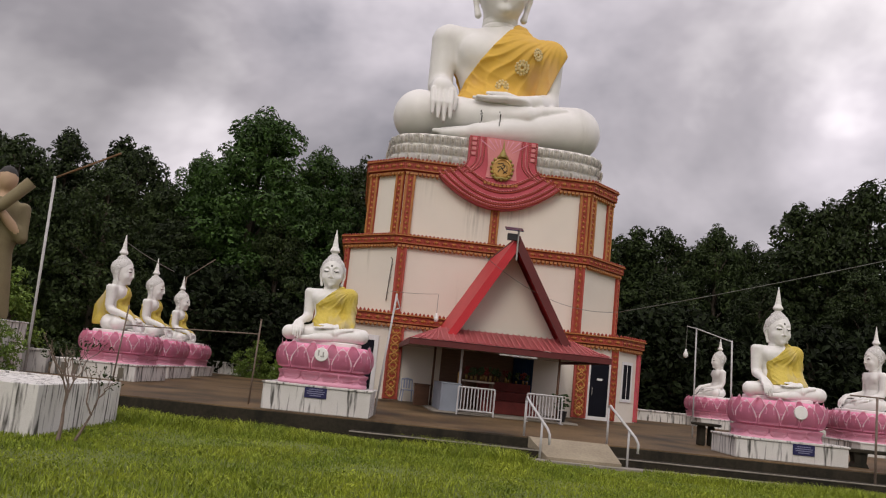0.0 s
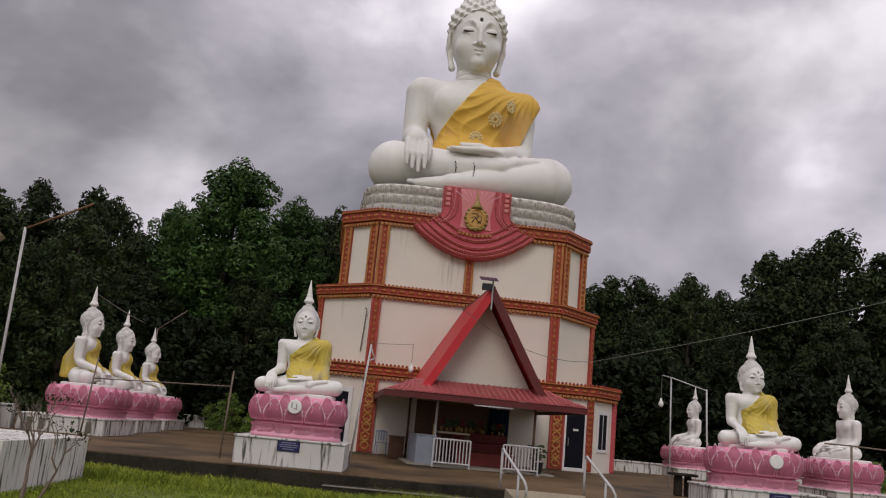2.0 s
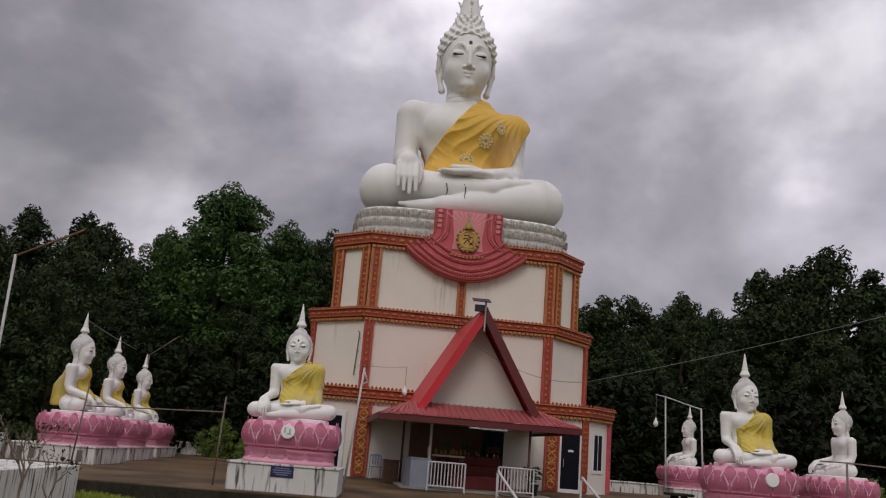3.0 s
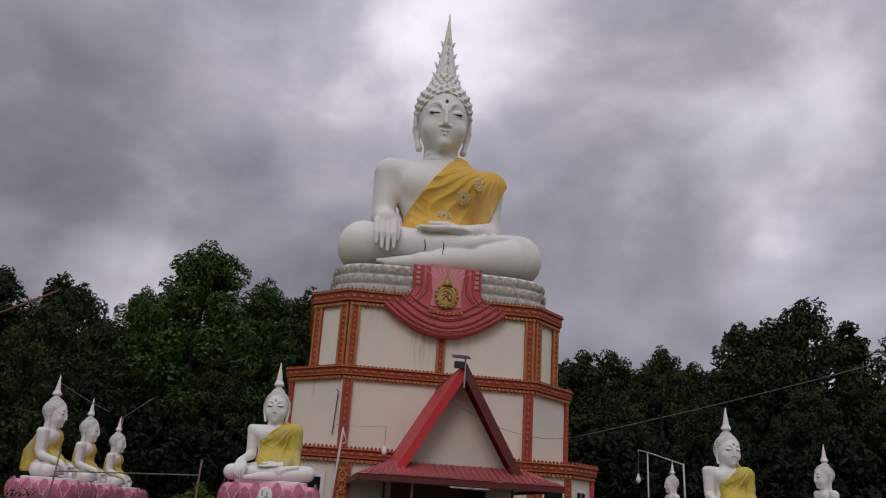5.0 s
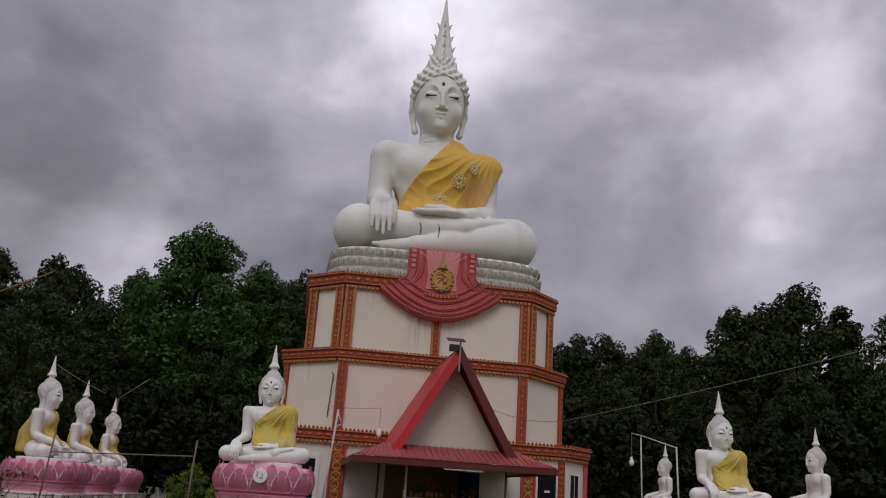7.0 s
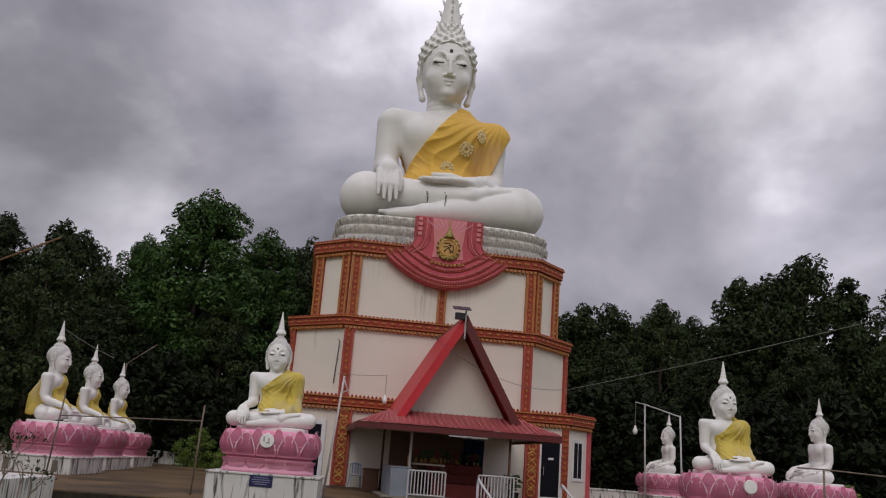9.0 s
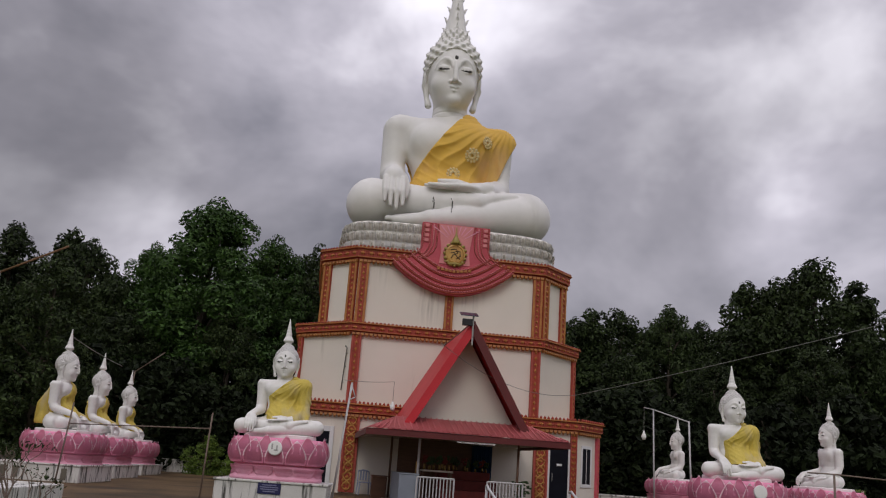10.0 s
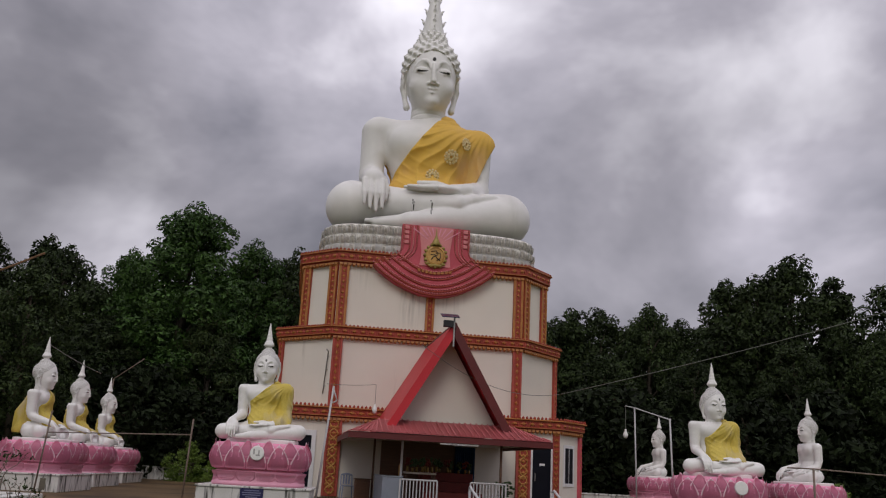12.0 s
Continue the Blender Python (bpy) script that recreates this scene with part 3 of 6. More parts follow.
# the white planter box on the lawn
planter = thing("planter_box", pose(0, 0, 0), "big white rendered planter box with black streaks standing on grass", "planter")
for q in ((-11.0, -6.1, 13.6, 13.85), (-11.0, -6.1, 16.95, 17.2), (-6.35, -6.1, 13.85, 16.95), (-11.0, -10.75, 13.85, 16.95)):
    part("wall", boxbm(*q, GRASS_Z - 0.1, 0.36, 0.012), M["plinth"], planter)
part("filling", boxbm(-10.75, -6.35, 13.85, 16.95, GRASS_Z, 0.33), M["plinth"], planter, "pale rendered cover slab")


# ---------------------------------------------------------------- lotus pedestals and statues
def perimeter(a, b, power, n):
    """Points and outward normals at even steps round a rounded rectangle."""
    t = np.linspace(0, math.tau, 1441)
    x = a * np.sign(np.cos(t)) * np.abs(np.cos(t)) ** (2 / power)
    y = b * np.sign(np.sin(t)) * np.abs(np.sin(t)) ** (2 / power)
    s = np.concatenate([[0], np.cumsum(np.hypot(np.diff(x), np.diff(y)))])
    q = (np.arange(n) / n) * s[-1]
    px, py = np.interp(q, s, x), np.interp(q, s, y)
    tx, ty = np.roll(px, -1) - np.roll(px, 1), np.roll(py, -1) - np.roll(py, 1)
    k = np.hypot(tx, ty)
    return np.stack([px, py], 1), np.stack([ty / k, -tx / k], 1), s[-1]


def ring_body(a, b, power, profile, n=96):
    """profile: (outward offset, z) from the bottom up."""
    p, q, _ = perimeter(a, b, power, n)
    bm = bmesh.new()
    rings = [[bm.verts.new((*(p[i] + q[i] * o), z)) for i in range(n)] for o, z in profile]
    for r, s in zip(rings, rings[1:]):
        for i in range(n):
            bm.faces.new((r[i], r[(i + 1) % n], s[(i + 1) % n], s[i]))
    bm.faces.new(rings[0][::-1]), bm.faces.new(rings[-1])
    return bm


def petal_meshes(a, b, power, profile, count, wide, v0, v1, shape, mats, thick=0.02, phase=0.0, down=False):
    """One pointed or rounded petal after another, laid on the bulge of ring_body."""
    N = 720
    p, q, length = perimeter(a, b, power, N)
    zs = np.array([z for _, z in profile])
    os_ = np.array([o for o, _ in profile])
    out = []
    for k in range(count):
        c = (k + phase) / count * N
        bm = bmesh.new()
        cols, rows = 14, 8
        grid = []
        for j in range(rows + 1):
            f = j / rows
            half = wide * 0.5 * max(0.02, (1 - f ** shape[0]) ** shape[1]) * (0.86 + 0.14 * min(1, f * 3))
            z = v0 + (v1 - v0) * f
            line = []
            for i in range(cols + 1):
                g = 2 * i / cols - 1
                s = (c + g * half / length * N) % N
                i0 = int(s) % N
                i1 = (i0 + 1) % N
                w = s - int(s)
                base, nor = p[i0] * (1 - w) + p[i1] * w, q[i0] * (1 - w) + q[i1] * w
                o = float(np.interp(z, zs, os_)) + thick * (0.6 + 0.4 * (1 - g * g)) + (thick * 0.9 if abs(g) > 0.85 or j >= rows - 1 else 0)
                line.append(bm.verts.new((*(base + nor * o), z if not down else v0 + v1 - z)))
            grid.append(line)
        for j in range(rows):
            for i in range(cols):
                f = bm.faces.new((grid[j][i], grid[j][i + 1], grid[j + 1][i + 1], grid[j + 1][i]))
                f.material_index = 1 if (i in (0, cols - 1) and j > 1) or j == rows - 1 else 0
        bmesh.ops.solidify(bm, geom=bm.faces[:], thickness=thick * 0.9)
        out.append(finish(bm, "petal", mats, True))
    return out


def bulge(o, z0, z1, n=9, rise=0.5):
    return [(o * math.sin(math.pi * (0.06 + 0.86 * i / n)) ** 0.7, z0 + (z1 - z0) * i / n) for i in range(n + 1)]


UP = bulge(0.16, 0.34, 0.92)
LOW = [(0.14, 0.0), (0.15, 0.06), (0.10, 0.14), (0.12, 0.2), (0.10, 0.3), (0.02, 0.36)]


def lotus_pedestal(m, a, b, medallion, label, group):
    ped = thing("lotus_pedestal", m, label, "pedestal", group)
    part("upper_lotus", ring_body(a, b, 2.9, UP + [(-0.06, 0.93)]), M["pink"], ped, smooth=True)
    part("lower_lotus", ring_body(a - 0.06, b - 0.06, 2.9, LOW), M["pink_mid"], ped, "faded pink base moulding", smooth=True)
    per = 2 * (a + b) * 1.75
    n = int(round(per / 0.47))
    for me in petal_meshes(a, b, 2.9, UP, n, per / n * 1.04, 0.36, 0.90, (1.6, 0.8), [M["pink"], M["pink_pale"]], 0.026):
        shared("petal", me, ped, Matrix())
    for me in petal_meshes(a, b, 2.9, UP, n, per / n * 0.8, 0.60, 1.0, (1.7, 0.8), [M["pink"], M["pink_pale"]], 0.016, 0.5):
        shared("petal", me, ped, Matrix())
    for me in petal_meshes(a - 0.06, b - 0.06, 2.9, LOW, n, per / n * 1.0, 0.03, 0.30, (2.2, 0.8), [M["pink_mid"], M["pink_mid"]], 0.014, 0.5, True):
        shared("petal", me, ped, Matrix())
    part("seat_slab", ring_body(a - 0.1, b - 0.12, 2.9, [(-0.05, 0.9), (-0.04, 0.94), (-0.04, 1.0), (-0.06, 1.02)]), M["small_white"], ped, "white painted seat slab", smooth=False)
    if medallion is not None:
        bm = bmesh.new()
        lathe(bm, [(0.0005, 0), (0.145, 0), (0.158, 0.015), (0.158, 0.035), (0.142, 0.05), (0.0005, 0.05)], 24)
        d = part("medallion", bm, M["small_white"], ped, "round white plaster medallion", at=pose(medallion, -b - 0.175, 0.70, 86, 0, 0))
        if medallion < 0.2:
            bm = bmesh.new()
            box(bm, -0.08, -0.045, -0.03, 0.09, 0.051, 0.056), box(bm, -0.02, 0.07, -0.06, -0.03, 0.051, 0.056), box(bm, 0.03, 0.06, -0.03, 0.06, 0.051, 0.056)
            part("bars", bm, M["steel"], d, "grey marks")
    return ped


def arc(X, Y, Z, pts, radii, k=0.004):
    f = None
    for a, b, ra, rb in zip(pts, pts[1:], radii, radii[1:]):
        g = cone(X, Y, Z, a, b, ra, rb)
        f = g if f is None else join(f, g, k)
    return f


def hair_line(X, Y):
    """Height of the hair's lower edge over the chin."""
    return 0.628 - 2.5 * X ** 2 - 1.25 * np.maximum(Y + 0.08, 0)


# sizes of the figure: shoulder half span, knee radius, knee place, height of the crossing shin, lap hand, chin, tip
GREAT_FORM = dict(sh=0.535, kr=0.262, kx=0.752, kz=0.272, shin=0.30, lap=0.455, hand=(-0.55, 0.47), chin=1.40, tip=3.165, arm=0.136, great=True)
SMALL_FORM = dict(sh=0.475, kr=0.172, kx=0.825, kz=0.172, shin=0.185, lap=0.335, hand=(-0.60, 0.36), chin=1.285, tip=2.72, arm=0.132, great=False)


def body_field(form):
    """The seated figure: knees at x = -1 and 1, seat at z = 0, facing -y. Returns the torso, the covered arm, the whole, the head."""
    sh, kr, kx, kz, lap, chin, tip, ar = (form[k] for k in ("sh", "kr", "kx", "kz", "lap", "chin", "tip", "arm"))
    big = form["great"]

    def torso(X, Y, Z):
        f = ell(X, Y, Z, (0, 0.07, 0.55), (0.345, 0.25, 0.50))
        f = join(f, ell(X, Y, Z, (0, 0.04, 0.98), (sh - 0.085, 0.265, 0.36)), 0.14)
        for s in (-1, 1):
            f = join(f, ell(X, Y, Z, (s * 0.2, -0.12, 1.04), (0.2, 0.12, 0.16)), 0.10)
        up, dn = (1.20, 1.115) if big else (1.145, 1.13)
        return join(f, cone(X, Y, Z, (-sh + 0.03, 0.04, up), (sh - 0.04, 0.04, dn), 0.14, 0.14), 0.10)

    def left_arm(X, Y, Z):
        f = cone(X, Y, Z, (sh, 0.04, 1.10), (sh - 0.005, 0.06, lap + 0.19), ar, ar - 0.012)
        return join(f, cone(X, Y, Z, (sh - 0.005, 0.05, lap + 0.15), (0.37, -0.36, lap + 0.03), ar - 0.015, 0.08), 0.05)

    def legs(X, Y, Z):
        f = join(cone(X, Y, Z, (-0.22, 0.08, kz + 0.02), (-kx + (0.025 if big else 0), -0.2, kz), kr + 0.03, kr), cone(X, Y, Z, (0.22, 0.08, kz + 0.02), (kx + 0.03, -0.2, kz), kr + 0.03, kr), 0.1)
        # the lower shin with its foot, then the shin that crosses over it
        under = cone(X, Y, Z, (kx, -0.24, kz - 0.02), (-0.18, -0.56, 0.075), kr - 0.01, 0.085)
        under = join(under, cone(X, Y, Z, (-0.18, -0.56, 0.07), (-0.5, -0.52, 0.045), 0.08, 0.055), 0.05)
        for i in range(3):
            under = join(under, cone(X, Y, Z, (-0.48, -0.55 + 0.04 * i, 0.05), (-0.585, -0.53 + 0.045 * i, 0.055), 0.03, 0.026), 0.01)
        z0 = form["shin"]
        over = cone(X, Y, Z, (-kx + 0.02, -0.23, kz + 0.01), (0.26, -0.46, z0), kr - 0.02, 0.095)
        over = join(over, cone(X, Y, Z, (0.26, -0.46, z0 + 0.01), (0.44, -0.42, z0 + 0.075), 0.09, 0.06), 0.04)
        over = join(over, cone(X, Y, Z, (0.44, -0.42, z0 + 0.08), (0.65, -0.38, z0 + 0.125), 0.06, 0.04), 0.03)
        return join(join(f, under, 0.03), over, 0.01)

    def right_arm(X, Y, Z):
        hx, hz = form["hand"]
        out = 0.018 if big else 0.0
        f = cone(X, Y, Z, (-sh - out, 0.04, 1.165), (-sh - 0.012 - out, 0.03, hz + 0.21), ar, ar - 0.016)
        f = join(f, cone(X, Y, Z, (-sh - 0.012, 0.02, hz + 0.20), (hx, -0.44, hz + 0.06), ar - 0.018, 0.08), 0.04)
        f = join(f, ell(X, Y, Z, (hx, -0.50, hz), (0.112, 0.075, 0.115)), 0.04)
        for i, drop in enumerate((0.27, 0.31, 0.335, 0.30)):
            x = hx - 0.084 + i * 0.056
            f = join(f, arc(X, Y, Z, [(x, -0.545, hz - 0.02), (x + 0.002, -0.60, hz - 0.16), (x + 0.006, -0.615, hz - drop)], [0.031, 0.028, 0.017]), 0.005)
        return join(f, arc(X, Y, Z, [(hx + 0.09, -0.49, hz + 0.01), (hx + 0.125, -0.53, hz - 0.09), (hx + 0.118, -0.56, hz - 0.20)], [0.042, 0.034, 0.02]), 0.012)

    def lap_hand(X, Y, Z):
        f = join(cone(X, Y, Z, (0.37, -0.36, lap + 0.03), (0.22, -0.44, lap), 0.078, 0.062), ell(X, Y, Z, (0.13, -0.46, lap - 0.01), (0.16, 0.10, 0.046)), 0.04)
        for i in range(4):
            y = -0.545 + 0.045 * i
            f = join(f, arc(X, Y, Z, [(0.05, y, lap - 0.015), (-0.10, y - 0.01, lap - 0.03), (-0.25 + 0.03 * abs(i - 1), y, lap - 0.022)], [0.028, 0.026, 0.016]), 0.006)
        return join(f, arc(X, Y, Z, [(0.2, -0.40, lap + 0.02), (0.06, -0.44, lap + 0.055), (-0.12, -0.47, lap + 0.045)], [0.045, 0.032, 0.018]), 0.014)

    def head(X, Y, Z):
        Z = Z - chin
        f = cone(X, Y, Z, (0, 0.05, -0.16), (0, 0.03, 0.2), 0.19, 0.172)
        for z in (-0.035, 0.03):
            f = f + 0.006 * np.exp(-((Z - z + 0.25 * (Y + 0.1) * 0.2) / 0.008) ** 2)
        h = ell(X, Y, Z, (0, -0.02, 0.40), (0.262, 0.282, 0.39))
        h = join(h, ell(X, Y, Z, (0, -0.10, 0.165), (0.165, 0.165, 0.155)), 0.10)
        h = join(h, ell(X, Y, Z, (0, -0.225, 0.062), (0.06, 0.045, 0.045)), 0.05)

        def face(x, z):
            return -0.02 - 0.282 * math.sqrt(max(0.02, 1 - (x / 0.262) ** 2 - ((z - 0.40) / 0.39) ** 2))

        for s in (-1, 1):
            # the socket under a high arched brow, then lid, lower lid and brow
            h = -join(-h, ell(X, Y, Z, (s * 0.115, face(0.115, 0.41) - 0.012, 0.415), (0.078, 0.034, 0.052)), 0.02)
            h = join(h, ell(X, Y, Z, (s * 0.113, face(0.113, 0.39) + 0.022, 0.388), (0.070, 0.034, 0.036)), 0.008)
            h = join(h, arc(X, Y, Z, [(s * 0.175, face(0.175, 0.375) + 0.005, 0.375), (s * 0.113, face(0.113, 0.35) + 0.003, 0.352), (s * 0.05, face(0.05, 0.36) + 0.012, 0.362)], [0.006, 0.010, 0.006]), 0.012)
            brow = [(s * x, face(x, z) + 0.010, z) for x, z in ((0.028, 0.40), (0.046, 0.455), (0.078, 0.488), (0.115, 0.496), (0.152, 0.478), (0.182, 0.44), (0.2, 0.395))]
            h = join(h, arc(X, Y, Z, brow, [0.018, 0.018, 0.017, 0.016, 0.015, 0.013, 0.008]), 0.012)
            h = join(h, ell(X, Y, Z, (s * 0.04, face(0.04, 0.23) - 0.012, 0.232), (0.026, 0.03, 0.021)), 0.012)
            h = join(h, ell(X, Y, Z, (s * 0.13, -0.17, 0.24), (0.09, 0.08, 0.09)), 0.06)
            ear = ell(X, Y, Z, (s * 0.288, 0.05, 0.385), (0.028, 0.085, 0.13))
            ear = -join(-ear, ell(X, Y, Z, (s * 0.318, 0.04, 0.39), (0.02, 0.045, 0.085)), 0.015)
            ear = join(ear, arc(X, Y, Z, [(s * 0.282, 0.04, 0.31), (s * 0.256, 0.03, 0.16), (s * 0.236, 0.015, 0.075)], [0.036, 0.026, 0.036]), 0.02)
            h = join(h, ear, 0.014)
        h = join(h, arc(X, Y, Z, [(0, face(0, 0.44) + 0.004, 0.445), (0, face(0, 0.34) - 0.022, 0.34), (0, face(0, 0.25) - 0.04, 0.248)], [0.02, 0.022, 0.031]), 0.016)
        lip = -0.279
        h = join(h, arc(X, Y, Z, [(-0.078, lip + 0.03, 0.186), (-0.035, lip + 0.002, 0.184), (0, lip - 0.002, 0.175), (0.035, lip + 0.002, 0.184), (0.078, lip + 0.03, 0.186)], [0.007, 0.015, 0.015, 0.015, 0.007]), 0.007)
        h = join(h, arc(X, Y, Z, [(-0.05, lip + 0.022, 0.150), (0, lip + 0.006, 0.142), (0.05, lip + 0.022, 0.150)], [0.008, 0.017, 0.008]), 0.006)
        f = join(f, h, 0.03)
        hair = join(ell(X, Y, Z, (0, 0.03, 0.48), (0.298, 0.305, 0.36)), ell(X, Y, Z, (0, 0.03, 0.57), (0.286, 0.29, 0.26)), 0.04) if big else ell(X, Y, Z, (0, 0.03, 0.47), (0.285, 0.30, 0.29))
        hair = join(hair, ell(X, Y, Z, (0, 0.04, 0.86 if big else 0.735), (0.152, 0.152, 0.13 if big else 0.085)), 0.07 if big else 0.03)
        if big:
            a = np.arctan2(X, -(Y - 0.03))
            hair = hair - 0.019 * np.cos(a * 13) * np.cos(Z * 68) - 0.004
        else:
            a = np.arctan2(X, -(Y - 0.03))
            hair = hair - 0.004 * np.cos(a * 22) * np.cos(Z * 90)
        hair = np.maximum(hair, hair_line(X, Y) - Z)
        f = join(f, hair, 0.008)
        top, foot = tip - chin, 0.95 if big else 0.79
        t = np.clip((Z - foot) / (top - foot), 0, 1)
        r = np.sqrt(X ** 2 + (Y - 0.04) ** 2)
        if big:
            width = 0.118 * (1 - t) ** 1.35 + 0.006
        else:
            width = 0.096 * (1 - t) ** 1.05 + 0.010 + 0.03 * np.exp(-((t - 0.20) / 0.07) ** 2) - 0.035 * np.exp(-((t - 0.07) / 0.04) ** 2) + 0.014 * np.maximum(np.sin(t * 50), 0) * np.clip(0.85 - t, 0, 1)
        f = np.minimum(f, np.maximum((r - width) * 0.8, np.maximum(foot - 0.06 - Z, Z - top)))
        if big:
            # upturned flame tips in four files
            for z, R in ((1.0, 0.142), (1.125, 0.128), (1.255, 0.102), (1.395, 0.078)):
                for dx, dy in ((-1, 0), (1, 0), (0, -1), (0, 1)):
                    p = [(dx * q, 0.04 + dy * q, h) for q, h in ((R - 0.055, z - 0.085), (R - 0.022, z - 0.035), (R - 0.012, z - 0.008), (R + 0.008, z + 0.006))]
                    f = join(f, arc(X, Y, Z, p, [0.022, 0.016, 0.010, 0.005]), 0.006)
        return f

    def whole(X, Y, Z):
        f = join(torso(X, Y, Z), left_arm(X, Y, Z), 0.045)
        f = join(f, np.maximum(legs(X, Y, Z), -Z), 0.035)
        f = join(f, np.maximum(ell(X, Y, Z, (0, 0.15, 0.2), (0.62, 0.36, 0.26)), -Z), 0.1)
        f = join(f, cone(X, Y, Z, (-sh - 0.008, 0.04, 1.155), (-sh - 0.012, 0.035, 0.95), ar - 0.004, ar - 0.012), 0.09)
        f = join(f, right_arm(X, Y, Z), 0.022)
        f = join(f, lap_hand(X, Y, Z), 0.012)
        f = join(f, cone(X, Y, Z, (0, 0.05, 1.15), (0, 0.04, chin + 0.05), 0.2, 0.172), 0.06)
        return f

    return torso, left_arm, whole, head


def set_back(verts, form):
    """The small figures sit further back over their crossed legs."""
    out = verts.copy()
    out[:, 1] += (0.0 if form["great"] else 0.18) * np.clip((verts[:, 2] - 0.28) / 0.4, 0, 1)
    return out


def statue_mesh(name, form, step, fine, paint):
    _, _, whole, head = body_field(form)
    chin, tip, big = form["chin"], form["tip"], form["great"]
    cut = chin - 0.03
    v0, f0 = surface_net(lambda X, Y, Z: np.maximum(whole(X, Y, Z) + 0.008 * (Z > cut - 0.04), Z - cut), (-1.12, -0.80, -step * 1.5), (1.14, 0.56, cut + 0.05), step)
    v1, f1 = surface_net(lambda X, Y, Z: np.maximum(head(X, Y, Z), cut - 0.06 - Z), (-0.36, -0.42, cut - 0.09), (0.36, 0.42, tip + 0.03), fine)
    verts, faces = np.concatenate([v0, v1]), np.concatenate([f0, f1 + len(v0)])
    c = verts[faces].mean(1)
    if big:
        # the head is set a little to one side of the knees' middle
        verts[len(v0):, 0] -= 0.016
    verts = set_back(verts, form)
    X, Y, Z = c[:, 0], c[:, 1], c[:, 2] - chin
    front = Y < -0.12
    mark = front & (np.hypot(X / 0.75, Z - 0.508 + 0.2 * np.abs(X)) < (0.026 if big else 0.03))
    u = np.abs(X) - 0.113
    eye = front & (np.abs(u) < 0.055) & (np.abs(Z - 0.366 - 3.0 * u ** 2) < (0.0085 if big else 0.013))
    hair = (Z > hair_line(X, Y) + 0.004) & (Z < 0.82) & (Z > 0.1) & (np.hypot(X, Y - 0.03) < 0.33)
    wob = 0.005 * np.sin(c[:, 2] * 45) + 0.003 * np.sin(c[:, 2] * 171)
    crack = big & (Y < -0.40) & (((np.abs(X + 0.16 + wob) < 0.0055) & (c[:, 2] > 0.19) & (c[:, 2] < 0.31)) | ((np.abs(X - 0.015 + wob) < 0.005) & (c[:, 2] > 0.15) & (c[:, 2] < 0.31)))
    slots = np.where(mark | eye | crack, 1, np.where(hair, 2, 0))
    return net_mesh(name, verts, faces, [paint, M["hair"], paint if big else M["curl_white"]], slots)


def robe_mesh(name, form, step, paint, fold, cape=False):
    torso, arm, _, _ = body_field(form)
    sh, big, lap = form["sh"], form["great"], form["lap"]

    def robe(X, Y, Z):
        if big:
            f = join(torso(X, Y, Z), cone(X, Y, Z, (sh + 0.005, 0.04, 1.085), (sh, 0.06, 0.7), 0.145, 0.14), 0.12)
            f = join(f, ell(X, Y, Z, (-0.02, -0.03, 0.48), (0.385, 0.27, 0.2)), 0.08)
        else:
            f = join(torso(X, Y, Z), arm(X, Y, Z), 0.12)
            f = join(f, cone(X, Y, Z, (sh, 0.03, 1.1), (sh + 0.0, -0.04, 0.3), 0.13, 0.135), 0.1)
            f = join(f, ell(X, Y, Z, (0.02, -0.05, 0.45), (0.36, 0.30, 0.32)), 0.1)
        f = join(f, cone(X, Y, Z, (0.12, 0.04, 1.2), (0.17, 0.04, 1.3), 0.16, 0.1), 0.1)
        # long folds hang from the covered shoulder; short ones pull towards the hem
        ang = np.arctan2(X - 0.62, 1.42 - Z)
        rad = np.hypot(X - 0.62, 1.42 - Z)
        wave = ang * 24 + 1.6 * np.sin(rad * 5.2 + ang * 3) + 0.7 * np.sin(Z * 11 + X * 6)
        folds = (1 - np.abs(np.sin(wave * (0.85 if big else 0.6)))) ** 1.8 * np.clip(rad * 1.3 - 0.15, 0, 1)
        w = X * 0.45 + Z * 0.9
        pull = (1 - np.abs(np.sin(w * 26 + 1.5 * np.sin(X * 7 + Z * 3)))) ** 2 * np.clip((0.15 - X) / 0.4, 0, 1)
        f = f - 0.02 - fold * (folds * 1.6 + pull * 0.9 + 0.35 * np.sin(wave * 1.7 + Z * 9))
        if big:
            hem = np.where(Z > 0.72, (X + 0.325) * 0.822 - (Z - 0.72) * 0.569, X + 0.325 + (0.72 - Z) * 0.35)
            low = 0.395 + 2.3 * np.maximum(X - 0.38, 0) + 0.012 * np.sin(X * 23) - Z
        else:
            hem = np.where(Z > 0.88, (X + 0.27) * 0.66 - (Z - 0.88) * 0.751, X + 0.29 + 0.015 * np.sin(Z * 17))
            low = lap - 0.02 - 0.10 * np.clip((X - 0.3) * 5, 0, 1) + 0.012 * np.sin(X * 25) - Z
        hem = np.where(Y > 0.12, X + 0.42 - (Z - 0.9) * 1.1, hem)
        f = np.maximum(np.maximum(np.maximum(f, -hem), low), Z - 1.43)
        if cape:
            sheet = cone(X, Y, Z, (0.0, 0.28, 1.05), (0.0, 0.60, 0.22), 0.12, 0.20) - 0.02 * np.sin(X * 30 + Z * 6)
            f = np.minimum(f, np.maximum(sheet, 0.14 - Z))
        return f

    verts, faces = surface_net(robe, (-0.75, -0.52, 0.06 if cape else 0.2), (0.95, 0.9 if cape else 0.52, 1.46), step)
    return net_mesh(name, set_back(verts, form), faces, [paint])


